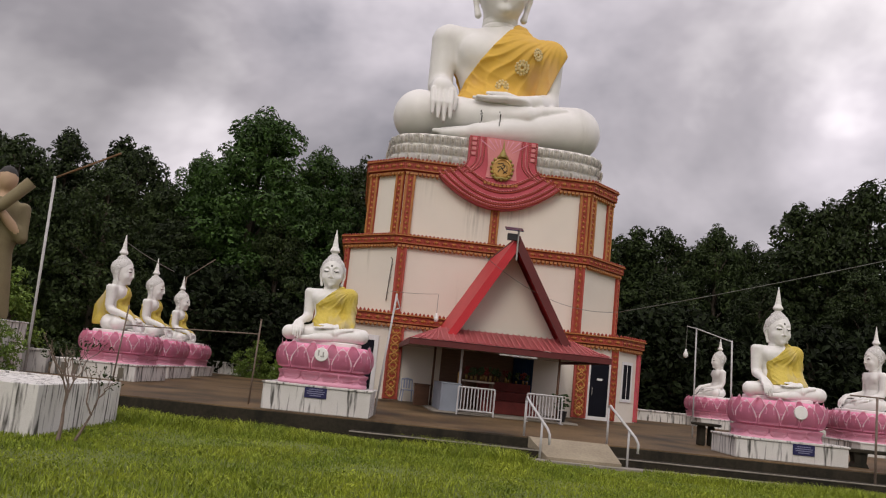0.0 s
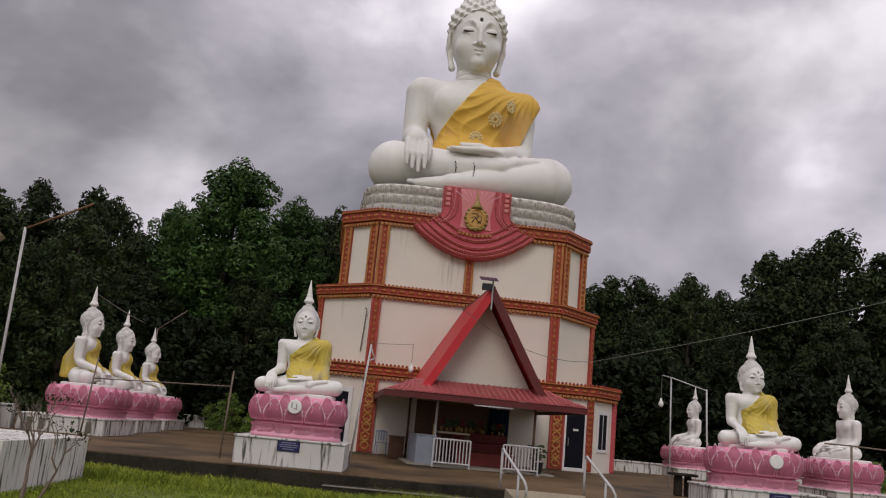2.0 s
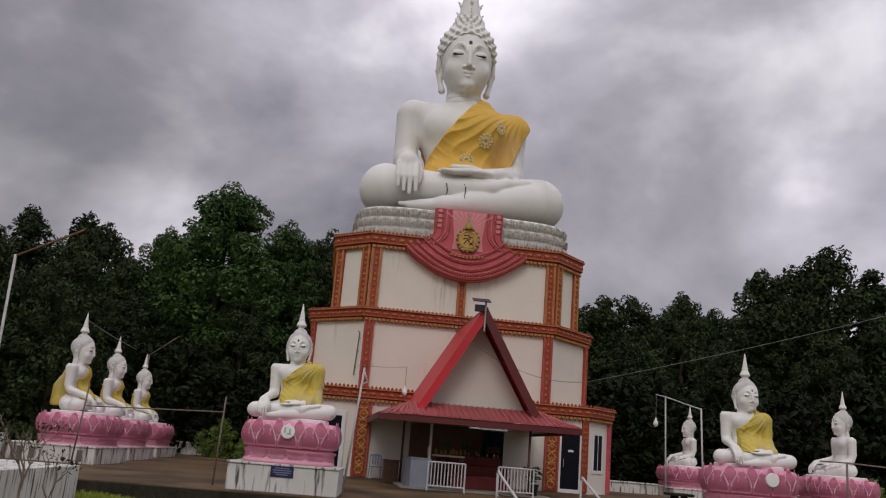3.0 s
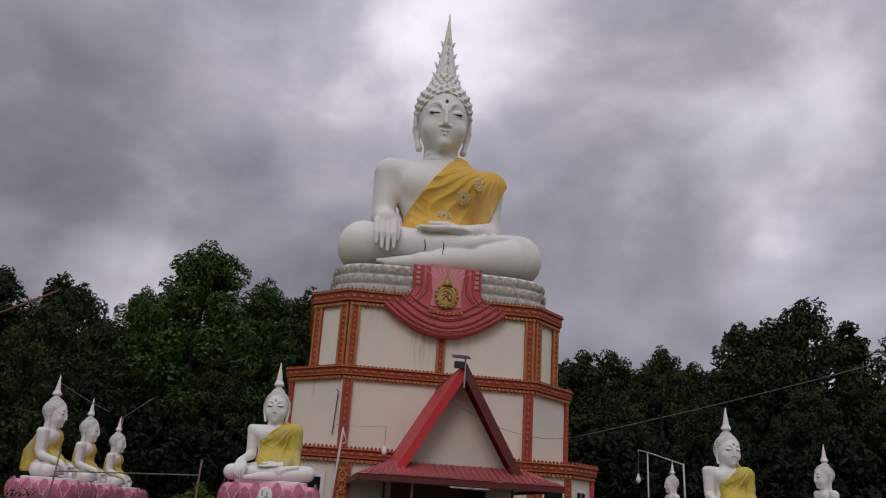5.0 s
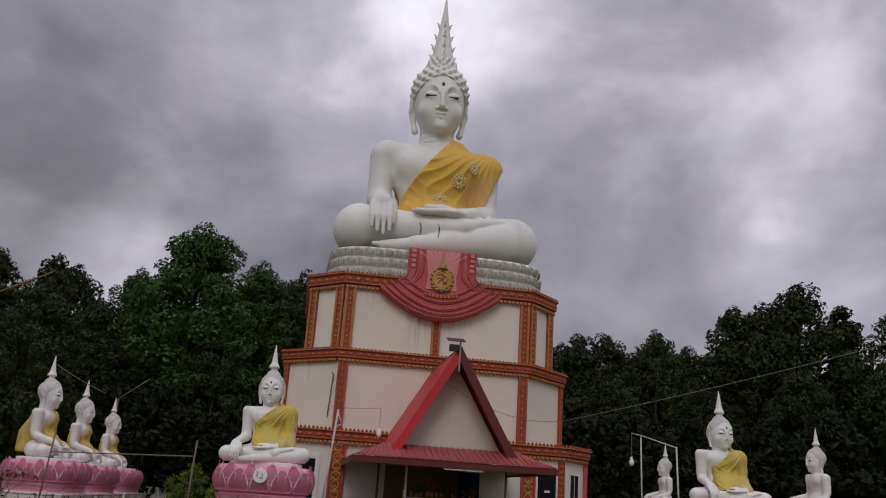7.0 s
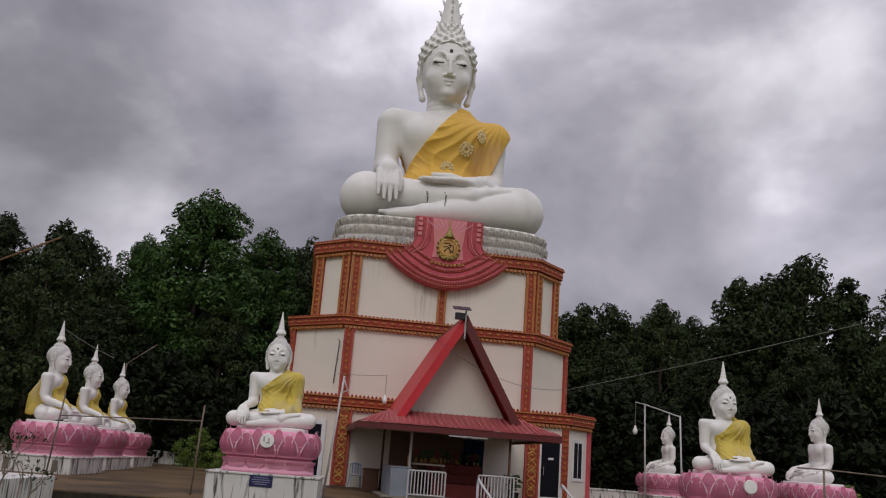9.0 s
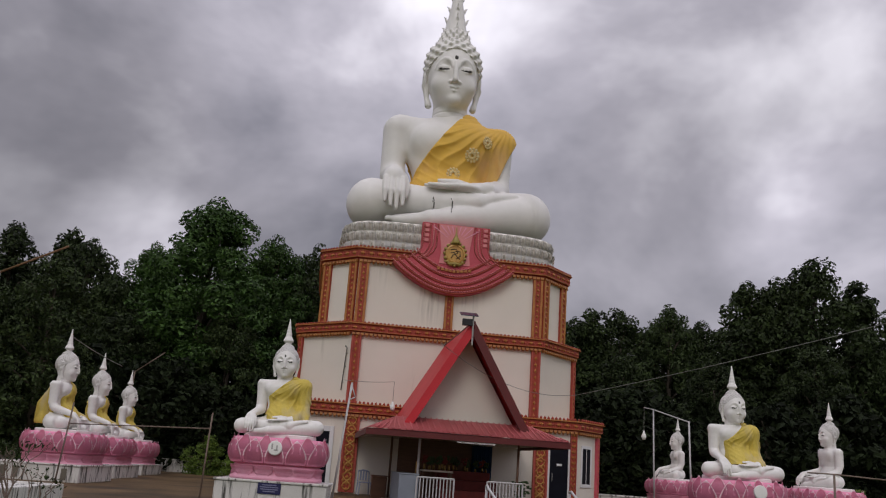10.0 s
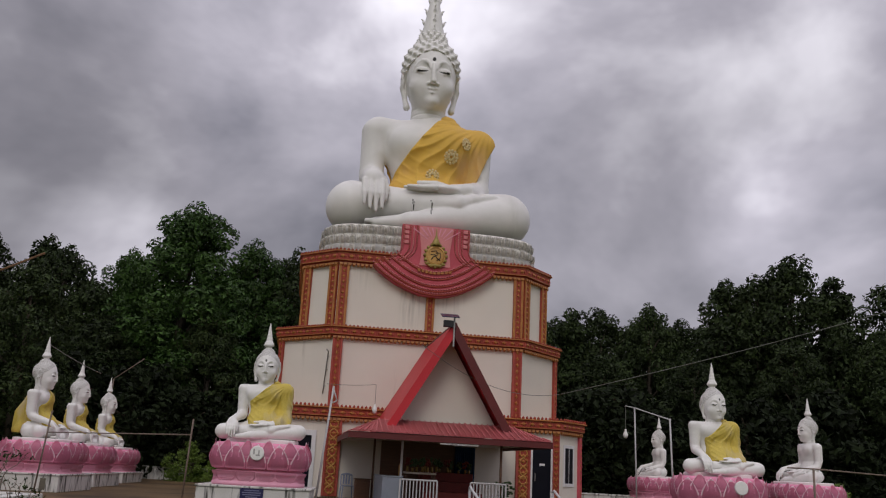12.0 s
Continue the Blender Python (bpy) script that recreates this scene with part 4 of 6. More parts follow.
SMALL = statue_mesh("seated_statue", SMALL_FORM, 0.017, 0.0125, M["small_white"])
SMALL_ROBE = robe_mesh("statue_robe", SMALL_FORM, 0.016, M["yellow_cloth"], 0.02)
CAPE_ROBE = robe_mesh("statue_robe", SMALL_FORM, 0.0205, M["yellow_cloth"], 0.014, True)


def seated(m, robe=True, note="", group="small seated statues", cape=False):
    s = new("seated_statue", SMALL)
    s.matrix_basis = m
    tagged(s, "white painted seated statue with pointed crown" + note, "statue", group)
    if robe:
        r = new("statue_robe", CAPE_ROBE if cape else SMALL_ROBE)
        r.matrix_basis = m
        tagged(r, "yellow satin robe draped over one shoulder of a statue", "robe", "yellow robes")
    return s


def plinth(name, m, a, b, z0, z1, label):
    p = thing(name, m, label, "plinth", "white statue plinths")
    part("block", boxbm(-a, a, -b, b, z0, z1 - 0.05, 0.015), M["plinth"], p)
    part("cap", boxbm(-a - 0.03, a + 0.03, -b - 0.03, b + 0.03, z1 - 0.047, z1, 0.012), M["plinth"], p)
    return p


def sign(m):
    s = thing("name_sign", m, "small dark blue sign with pale lines of writing on a plinth", "sign", "blue signs")
    part("board", boxbm(-0.25, 0.25, -0.02, 0, 0, 0.25, 0.006), M["bluesign"], s)
    for z, w in ((0.19, 0.16), (0.145, 0.2), (0.10, 0.19), (0.055, 0.13)):
        part("bars", boxbm(-w, w, -0.026, -0.021, z - 0.011, z + 0.011), M["signtext"], s)


# the statue alone near the platform edge
B1 = Matrix.Translation((-2.5, 20.25, 0))
plinth("statue_plinth", B1, 1.22, 0.85, 0, 0.62, "white rendered plinth with black rain streaks under a lotus")
lotus_pedestal(B1 @ pose(0, 0, 0.62), 0.95, 0.62, 0.0, "pink painted lotus pedestal with pale petal rims and medallion", "pink lotus pedestals")
seated(B1 @ pose(-0.06, 0.05, 1.63, 0, -1.4, 0) @ Matrix.Scale(1.015, 4))
sign(B1 @ pose(-0.02, -0.855, 0.34))

# the statue before the far row on the other side
B2 = Matrix.Translation((8.28, 20.35, 0))
plinth("statue_plinth", B2 @ pose(0.05, 0, 0), 1.28, 0.85, 0, 0.47, "white rendered plinth with black rain streaks and a dark niche")
lotus_pedestal(B2 @ pose(0, 0, 0.42), 0.93, 0.62, 0.22, "pink painted lotus pedestal with a blank round medallion", "pink lotus pedestals")
seated(B2 @ pose(0.06, 0.05, 1.40, 0, 0, 7) @ Matrix.Diagonal((1.03, 1.03, 0.995, 1)))
sign(B2 @ pose(0.3, -0.855, 0.18))

# the row that faces across the yard, and the row opposite
for x, y, z, k in ((-9.95, 27.0, 0.5, 1.08), (-10.5, 32.0, 0.46, 1.04), (-11.0, 37.2, 0.42, 1.0)):
    m = pose(x, y, 0, 0, 0, 90)
    PL = plinth("statue_plinth", m, 1.5, 1.25, 0, z, "long white rendered plinth with dark openings in a row")
    lotus_pedestal(m @ pose(0, -0.2, z - 0.05), 1.25, 0.95, None, "long pink painted lotus pedestal of the side row", "pink lotus pedestals")
    for u in (-0.95, -0.6, 0.75):
        # no hole is cut: a solid block is coloured dark like the slot's inside
        part("vent_shade_block", boxbm(u, u + 0.16, -1.512, -1.45, 0.06, z - 0.12), M["dirt_and_slot_shade"], PL, "dark block for the shade in an open slot", at=Matrix.Rotation(radians(-90), 4, "Z"))
    seated(m @ pose(0, -0.06, z + 0.95) @ Matrix.Scale(1.05 * k, 4), True, ", in side view", cape=y < 30)
for x, y, z, k, robe in ((14.28, 27.6, 0.42, 0.99, False), (13.05, 39.0, 0.42, 0.98, False)):
    m = pose(x, y, 0, 0, 0, -88)
    plinth("statue_plinth", m, 1.5, 1.15, 0, z, "long white rendered plinth beside a concrete bench")
    lotus_pedestal(m @ pose(0, -0.2, z - 0.05), 1.25, 0.86, None, "long pink painted lotus pedestal of the opposite row", "pink lotus pedestals")
    seated(m @ pose(0, -0.12, z + 0.95) @ Matrix.Scale(1.02 * k, 4), robe, ", bare of cloth")


# ---------------------------------------------------------------- the shrine building
SITE = pose(1.94, 32.8, 0, 0, 0, 5)
TAN = math.tan(math.pi / 8)


def plan(hf, c, o=0.0):
    """A square with cut corners, its front on y = 0, grown outwards by o."""
    h, k = hf + o * TAN, c + o * (1 - TAN)
    y0, w = -o, hf + c + o
    d = 2 * (hf + c) + o
    return [(-h, y0), (h, y0), (w, y0 + k), (w, d - k), (h, d), (-h, d), (-w, d - k), (-w, y0 + k)]


LOWER, MIDDLE, UPPER = (5.3, 1.25), (3.72, 1.95), (3.70, 1.28)
shrine = thing("shrine_building", SITE, "three-tiered cream shrine building with red and gold trim", "building")
for name, (hf, c), z0, z1 in (("lower_storey", LOWER, 0.0, 2.95), ("middle_storey", MIDDLE, 2.9, 6.1), ("upper_storey", UPPER, 6.0, 9.2)):
    part(name, prism(bmesh.new(), plan(hf, c), z0, z1), M["wall_upper" if name == "upper_storey" else "wall"], shrine, "cream painted plaster wall with faint rain streaks")


def along_faces(outline, pitch):
    """Even places on the front, the two cut corners and the two flanks: position, angle."""
    out = []
    for i in (7, 0, 1, 6, 2):
        a, b = Vector((*outline[i], 0)), Vector((*outline[(i + 1) % 8], 0))
        d = b - a
        n = max(1, int(d.length / pitch))
        for k in range(n):
            out.append((a + d * (k + 0.5) / n, math.atan2(d.y, d.x)))
    return out


def loft(bm, size, bands):
    """A moulding round the tier: (outward, z) from the bottom up."""
    hf, c = size
    rings = [[bm.verts.new((x, y, z)) for x, y in plan(hf, c, o)] for o, z in bands]
    for r, s in zip(rings, rings[1:]):
        for i in range(8):
            bm.faces.new((r[i], r[(i + 1) % 8], s[(i + 1) % 8], s[i]))
    bm.faces.new(rings[-1])
    return bm


def stud_mesh(pieces, name, mats, build):
    """Many small like pieces in one mesh: build() gives verts and faces of one, with material numbers."""
    v0, f0, m0 = build
    v0 = np.array(v0, float)
    V, F, S = [], [], []
    for k, (p, ang) in enumerate(pieces):
        ca, sa = math.cos(ang), math.sin(ang)
        w = np.stack([v0[:, 0] * ca - v0[:, 1] * sa + p[0], v0[:, 0] * sa + v0[:, 1] * ca + p[1], v0[:, 2] + p[2]], 1)
        V.append(w)
        F += [[i + k * len(v0) for i in f] for f in f0]
        S += m0
    me = bpy.data.meshes.new(name)
    me.from_pydata(np.concatenate(V).tolist(), [], F)
    for m in mats:
        me.materials.append(m)
    me.polygons.foreach_set("material_index", S)
    me.update()
    return me


def wedge(w, d, h, point):
    """A small pointed leaf that stands (h > 0) or hangs (h < 0); d is its depth outwards."""
    v = [(-w, -d, 0), (w, -d, 0), (w, 0, 0), (-w, 0, 0), (-w * 0.9, -d * 1.2, h * 0.55), (w * 0.9, -d * 1.2, h * 0.55), (w * 0.9, 0, h * 0.55), (-w * 0.9, 0, h * 0.55), (0, -d * point, h)]
    f = [(0, 1, 5, 4), (1, 2, 6, 5), (2, 3, 7, 6), (3, 0, 4, 7), (4, 5, 8), (5, 6, 8), (6, 7, 8), (7, 4, 8), (3, 2, 1, 0)]
    return v, f, [0] * 9


def boss(w, h, d):
    """A low diamond boss on a face that looks along -y."""
    v = [(-w, 0, 0), (0, 0, -h), (w, 0, 0), (0, 0, h), (-w * 0.4, -d, 0), (0, -d, -h * 0.4), (w * 0.4, -d, 0), (0, -d, h * 0.4)]
    f = [(0, 1, 5, 4), (1, 2, 6, 5), (2, 3, 7, 6), (3, 0, 4, 7), (4, 5, 6, 7)]
    return v, f, [0] * 5


def cornice(size, z0, z1, fringe, leaf):
    h = z1 - z0
    ob = part("cornice", loft(bmesh.new(), size, [(0.03, z0), (0.10, z0 + 0.02), (0.10, z0 + h * 0.16), (0.16, z0 + h * 0.2), (0.20, z0 + h * 0.26), (0.20, z0 + h * 0.84), (0.27, z0 + h * 0.88), (0.27, z1)]), M["red"], shrine, "dark red cornice with carved scrolls")
    hf, c = size
    for o, za, zb in ((0.212, z0 + h * 0.22, z0 + h * 0.30), (0.212, z0 + h * 0.78, z0 + h * 0.85), (0.282, z1 - 0.05, z1 + 0.006)):
        part("gold_band", loft(bmesh.new(), size, [(o - 0.05, za), (o, za + 0.008), (o, zb - 0.008), (o - 0.05, zb)]), M["gold"], ob, "ochre gold moulding")
    scroll = [(Vector((p.x, p.y, z0 + h * 0.55)), a) for p, a in along_faces(plan(hf, c, 0.2), 0.34)]
    me = stud_mesh(scroll, "scroll_row", [M["gold"]], boss(0.15, h * 0.17, 0.05))
    tagged(shared("scroll_row", me, ob, Matrix()), "carved ochre leaf scrolls", kind="stuff")
    small = [(Vector((p.x, p.y, z0 + h * 0.55)), a) for p, a in along_faces(plan(hf, c, 0.2), 0.17)]
    me = stud_mesh(small, "scroll_row", [M["redpil"]], boss(0.05, h * 0.2, 0.035))
    tagged(shared("scroll_row", me, ob, Matrix()), "small red leaf scrolls", kind="stuff")
    hang = [(Vector((p.x, p.y, z0 + 0.05)), a) for p, a in along_faces(plan(hf, c, 0.06), 0.165)]
    me = stud_mesh(hang, "fringe", [M["gold"]], wedge(0.065, 0.09, -fringe, 0.5))
    tagged(shared("fringe", me, ob, Matrix()), "hanging row of ochre lotus leaves", kind="stuff")
    crest = [(Vector((p.x, p.y, z1 - 0.01)), a) for p, a in along_faces(plan(hf, c, 0.21), 0.15)]
    me = stud_mesh(crest, "crest", [M["red"]], wedge(0.05, 0.05, leaf, 0.5))
    tagged(shared("crest", me, ob, Matrix()), "standing row of red pointed leaves", kind="stuff")
    return ob


cornice(LOWER, 2.80, 3.24, 0.16, 0.12)
cornice(MIDDLE, 5.88, 6.30, 0.16, 0.08)
cornice(UPPER, 8.76, 9.28, 0.17, 0.10)


def pilaster(x, w, z0, z1, ang=0.0, y=0.0, ground="gold", inner="red", boss_step=0.2, rimf=0.24, bossw=0.17):
    """An upright band with raised rims and a column of carved bosses."""
    p = part("pilaster", boxbm(-w / 2, w / 2, -0.09, 0.0, z0, z1, 0.01), M[inner], shrine, "carved red and gold pilaster", at=Matrix.Translation((x, y, 0)) @ Matrix.Rotation(ang, 4, "Z"))
    rim = w * rimf
    for s in (-1, 1):
        part("rim", boxbm(min(s * w / 2, s * (w / 2 - rim)), max(s * w / 2, s * (w / 2 - rim)), -0.13, -0.085, z0, z1, 0.012), M[ground], p)
    n = int((z1 - z0) / boss_step)
    at = [(Vector((0, -0.085, z0 + (k + 0.5) * (z1 - z0) / n)), 0.0) for k in range(n)]
    me = stud_mesh(at, "boss_column", [M["gold"]], boss(w * bossw, boss_step * 0.44, 0.05))
    tagged(shared("boss_column", me, p, Matrix()), "column of carved gold leaf bosses", kind="stuff")
    return p


def corner_pilasters(size, w, z0, z1, sides=(0, 1), **k):
    """Bands on both sides of the two front corners of a tier."""
    hf, c = size
    for s in (-1, 1):
        if 0 in sides:
            pilaster(s * (hf - w / 2), w, z0, z1, **k)
        if 1 in sides:
            a = s * math.pi / 4
            m = w / 2 + 0.01
            pilaster(s * (hf + m * math.cos(math.pi / 4)), w, z0, z1, ang=a, y=m * math.sin(math.pi / 4), **k)
        if 2 in sides:
            a = s * math.pi / 4
            m = c * math.sqrt(2) - w / 2
            pilaster(s * (hf + m * math.cos(math.pi / 4)), w, z0, z1, ang=a, y=m * math.sin(math.pi / 4), **k)


corner_pilasters(UPPER, 0.40, 6.25, 8.8, (0, 1, 2))
pilaster(-0.05, 0.34, 6.25, 8.0)
corner_pilasters(MIDDLE, 0.38, 3.2, 5.9, (0,), ground="redpil", inner="red", rimf=0.2, boss_step=0.24)
corner_pilasters(MIDDLE, 0.2, 3.2, 5.9, (2,), ground="redpil", inner="red")
for x, w in ((-3.4, 0.58), (3.88, 0.58), (5.18, 0.26), (-5.18, 0.26)):
    pilaster(x, w, 0.03, 2.82, ground="redpil", inner="red", boss_step=0.2, rimf=0.12, bossw=0.16)
    n = 13
    for s in (-1, 1):
        at = [(Vector((x + s * w * 0.24, -0.085, 0.14 + (k + 0.5) * 2.66 / n)), 0.0) for k in range(n)]
        tagged(shared("boss_column", stud_mesh(at, "boss_column", [M["gold"]], boss(w * 0.12, 0.09, 0.05)), shrine, Matrix()), "column of small carved gold leaves", kind="stuff")
for x in (-3.4, 3.88):
    for s in (-1, 1):
        path = [(x + s * 0.15 * math.sin(k * 0.42), -0.10, 0.1 + k * 0.045) for k in range(60)]
        part("vine", tube(bmesh.new(), path, 0.026, 5), M["goldpale"], shrine, "carved gold vine", smooth=True)
corner_pilasters(LOWER, 0.16, 0.03, 2.82, (2,), ground="swag", inner="swag")


def door(x, label, name):
    d = thing(name, SITE @ pose(x, 0, 0), label, "door", kind="structure")
    for x0, x1, z0, z1 in ((-0.52, -0.36, 0.0, 2.36), (0.36, 0.52, 0.0, 2.36), (-0.36, 0.36, 2.16, 2.36), (-0.36, 0.36, 0.0, 0.14)):
        part("door_frame", boxbm(x0, x1, -0.07, -0.004, z0, z1, 0.012), M["whiteframe"], d, "white painted frame")
    part("door_leaf", boxbm(-0.36, 0.36, -0.045, -0.01, 0.14, 2.16, 0.005), M["darkpane"], d, "dark glass door leaf")
    part("door_handle", tube(bmesh.new(), [(-0.27, -0.065, 0.95), (-0.27, -0.12, 0.97), (-0.27, -0.12, 1.22), (-0.27, -0.065, 1.24)], 0.013), M["steel"], d)
    part("notice", boxbm(-0.09, 0.12, -0.068, -0.062, 1.52, 1.60), M["whiteframe"], d, "small white paper notice")


door(4.62, "dark glass door in a white frame beside a carved pilaster", "door_1")
door(-4.55, "dark glass door in a white frame behind a statue", "door_2")


def window(m, name):
    w = thing(name, m, "tall dark window with a white frame and centre bar", "window", kind="structure")
    for x0, x1, z0, z1 in ((-0.44, -0.33, 0.78, 2.36), (0.33, 0.44, 0.78, 2.36), (-0.33, 0.33, 2.24, 2.36), (-0.33, 0.33, 0.78, 0.9), (-0.015, 0.015, 0.9, 2.24)):
        part("window_frame", boxbm(x0, x1, -0.04, -0.004, z0, z1, 0.008), M["whiteframe"], w, "white painted frame")
    part("pane", boxbm(-0.33, -0.015, -0.03, -0.01, 0.9, 2.24), M["darkpane"], w, "dark glass pane")
    part("pane", boxbm(0.015, 0.33, -0.03, -0.01, 0.9, 2.24), M["darkpane"], w, "dark glass pane")


for s, name in ((1, "window_1"), (-1, "window_2")):
    m = LOWER[1] * math.sqrt(2) * 0.47
    window(SITE @ pose(s * (LOWER[0] + m * math.cos(math.pi / 4)), m * math.sin(math.pi / 4), 0, 0, 0, s * 45), name)


# the hanging relief with the emblem
def arc_y(x, zc, half, drop):
    return zc - drop * math.cos(min(1.0, abs(x) / half) * math.pi / 2) ** 0.85


relief = thing("emblem_relief", SITE @ pose(0.0, 0, 0), "rose red hanging relief with beaded borders and gold emblem", "relief")
steps_n = 28
out = [(-1.36, 10.52), (-1.36, 9.6)]
out += [(-1.36 - 1.06 * t ** 1.6, 9.6 - 0.82 * t ** 0.55) for t in (0.2, 0.4, 0.6, 0.8, 1.0)]
out += [(-2.42 + 4.84 * i / steps_n, arc_y(-2.42 + 4.84 * i / steps_n, 8.78, 2.42, 1.10)) for i in range(1, steps_n)]
out += [(1.36 + 1.06 * t ** 1.6, 9.6 - 0.82 * t ** 0.55) for t in (1.0, 0.8, 0.6, 0.4, 0.2)]
out += [(1.36, 9.6), (1.36, 10.52)]
part("ground_plate", plate(bmesh.new(), out, -0.36, 0.25), M["swag"], relief)
part("centre_panel", plate(bmesh.new(), [(-0.70, 10.5), (-0.56, 9.4), (-0.62, 8.9), (0.62, 8.9), (0.56, 9.4), (0.70, 10.5)], -0.39, -0.355), M["swagpale"], relief, "faded pink middle panel with rays")
for k in range(9):
    a = radians(-56 + 14 * k)
    c0, c1 = Vector((0, 9.75)), Vector((math.sin(a), math.cos(a)))
    s = Vector((c1.y, -c1.x))
    p, q = c0 + c1 * 0.42, c0 + c1 * (0.74 / max(0.62, math.cos(a)) * 0.95)
    part("ray", plate(bmesh.new(), [tuple(p + s * 0.008), tuple(q + s * 0.022), tuple(q - s * 0.022), tuple(p - s * 0.008)], -0.400, -0.388), M["pink_mid"], relief)


def beads(path, r, mat, name, label, depth=-0.36, flat=0.6):
    pts, acc = [], 0.0
    for a, b in zip(path, path[1:]):
        L = math.hypot(b[0] - a[0], b[1] - a[1])
        while acc < L:
            f = acc / L
            pts.append((a[0] + (b[0] - a[0]) * f, a[1] + (b[1] - a[1]) * f))
            acc += r * 2.1
        acc -= L
    one = boss(r, r, r * 1.3)
    me = stud_mesh([(Vector((x, depth, z)), 0.0) for x, z in pts], name, [mat], one)
    tagged(shared(name, me, relief, Matrix()), label, kind="stuff")


for k, (dz, half, drop, mat) in enumerate(((0.0, 2.40, 1.06, "swag"), (0.10, 2.22, 1.02, "swagpale"), (0.22, 2.0, 0.95, "redpil"), (0.36, 1.75, 0.80, "swagpale"), (0.52, 1.5, 0.72, "redpil"))):
    path = [(-half + 2 * half * i / 40, arc_y(-half + 2 * half * i / 40, 8.80 + dz, half, drop)) for i in range(41)]
    bm = bmesh.new()
    tube(bm, [(x, -0.37, z) for x, z in path], 0.035, 6)
    part("border", bm, M["red"], relief, "raised border cord", smooth=True)
    beads([(x, z + 0.07) for x, z in path], 0.05, M["swagpale"], "bead_row", "row of small relief beads", -0.375)
for s in (-1, 1):
    for x0, mat in ((0.76, "red"), (0.90, "swagpale"), (1.03, "red"), (1.3, "red")):
        path = [(s * x0, 10.5), (s * x0, 9.75)] + [(s * (x0 + 0.85 * t ** 1.7), 9.75 - 0.9 * t ** 0.7) for t in (0.15, 0.3, 0.45, 0.6, 0.75)]
        bm = bmesh.new()
        tube(bm, [(x, -0.37, z) for x, z in path], 0.028, 6)
        part("border", bm, M[mat], relief, "raised border cord", smooth=True)
        beads(path, 0.034, M["swagpale"], "bead_row", "row of small relief beads", -0.375)
    for k in range(4):
        part("plaque", boxbm(s * 1.18 - 0.085, s * 1.18 + 0.085, -0.42, -0.355, 9.72 + k * 0.2, 9.86 + k * 0.2, 0.02), M["swagpale"], relief, "raised square plaque")
bars = [(-0.62 + 0.155 * k, 8.62 + 0.05 * abs(k - 4) ** 1.3 * 0.25) for k in range(9)]
for x, z in bars:
    part("bars", boxbm(x - 0.055, x + 0.055, -0.44, -0.39, z - 0.06, z + 0.06, 0.012), M["gold"], relief, "gold relief lettering")
bm = bmesh.new()
lathe(bm, [(0.0005, 0), (0.36, 0), (0.40, 0.03), (0.40, 0.07), (0.33, 0.10), (0.32, 0.07), (0.0005, 0.07)], 28)
em = part("emblem_disc", bm, M["goldpale"], relief, "round gold emblem with green ground", at=pose(0.0, -0.39, 9.32, 90, 0, 0))
bm = bmesh.new()
for k in range(16):
    a = k * math.tau / 16
    blob(bm, (0.42 * math.cos(a), 0.46 * math.sin(a), 0.04), (0.075, 0.075, 0.06), 8, 5)
part("petal_rim", bm, M["emblem"], em, "olive gold scalloped rim", smooth=True)
bm = bmesh.new()
for pts in (((-0.18, 0.16), (0.02, 0.2), (0.1, 0.05), (-0.1, -0.06), (-0.16, -0.18)), ((0.0, 0.1), (0.18, 0.12), (0.2, -0.08), (0.05, -0.2)), ((-0.2, 0.02), (-0.05, 0.06), (0.06, -0.1), (0.2, -0.2))):
    tube(bm, [(x, y, 0.078) for x, y in pts], 0.016, 6)
part("cipher", bm, M["hair"], em, "dark curled marks", smooth=True)
bm = bmesh.new()
lathe(bm, [(0.20, 0.0), (0.17, 0.06), (0.18, 0.1), (0.12, 0.16), (0.13, 0.2), (0.07, 0.27), (0.075, 0.31), (0.035, 0.4), (0.012, 0.72)], 12)
part("emblem_spire", bm, M["emblem"], relief, "olive gold tiered spire", at=pose(0, -0.40, 9.74), smooth=True)
bm = bmesh.new()
tube(bm, [(-0.42, -0.40, 9.02), (-0.2, -0.43, 8.9), (0, -0.44, 8.93), (0.2, -0.43, 8.9), (0.42, -0.40, 9.02)], [0.02, 0.06, 0.07, 0.06, 0.02], 8)
part("ribbon", bm, M["emblem"], relief, "olive gold ribbon", smooth=True)

# the white lotus under the great statue
great_lotus = thing("great_lotus_base", SITE @ pose(0, 2.35, 9.28), "weathered white lotus base of stacked petal rows", "pedestal")
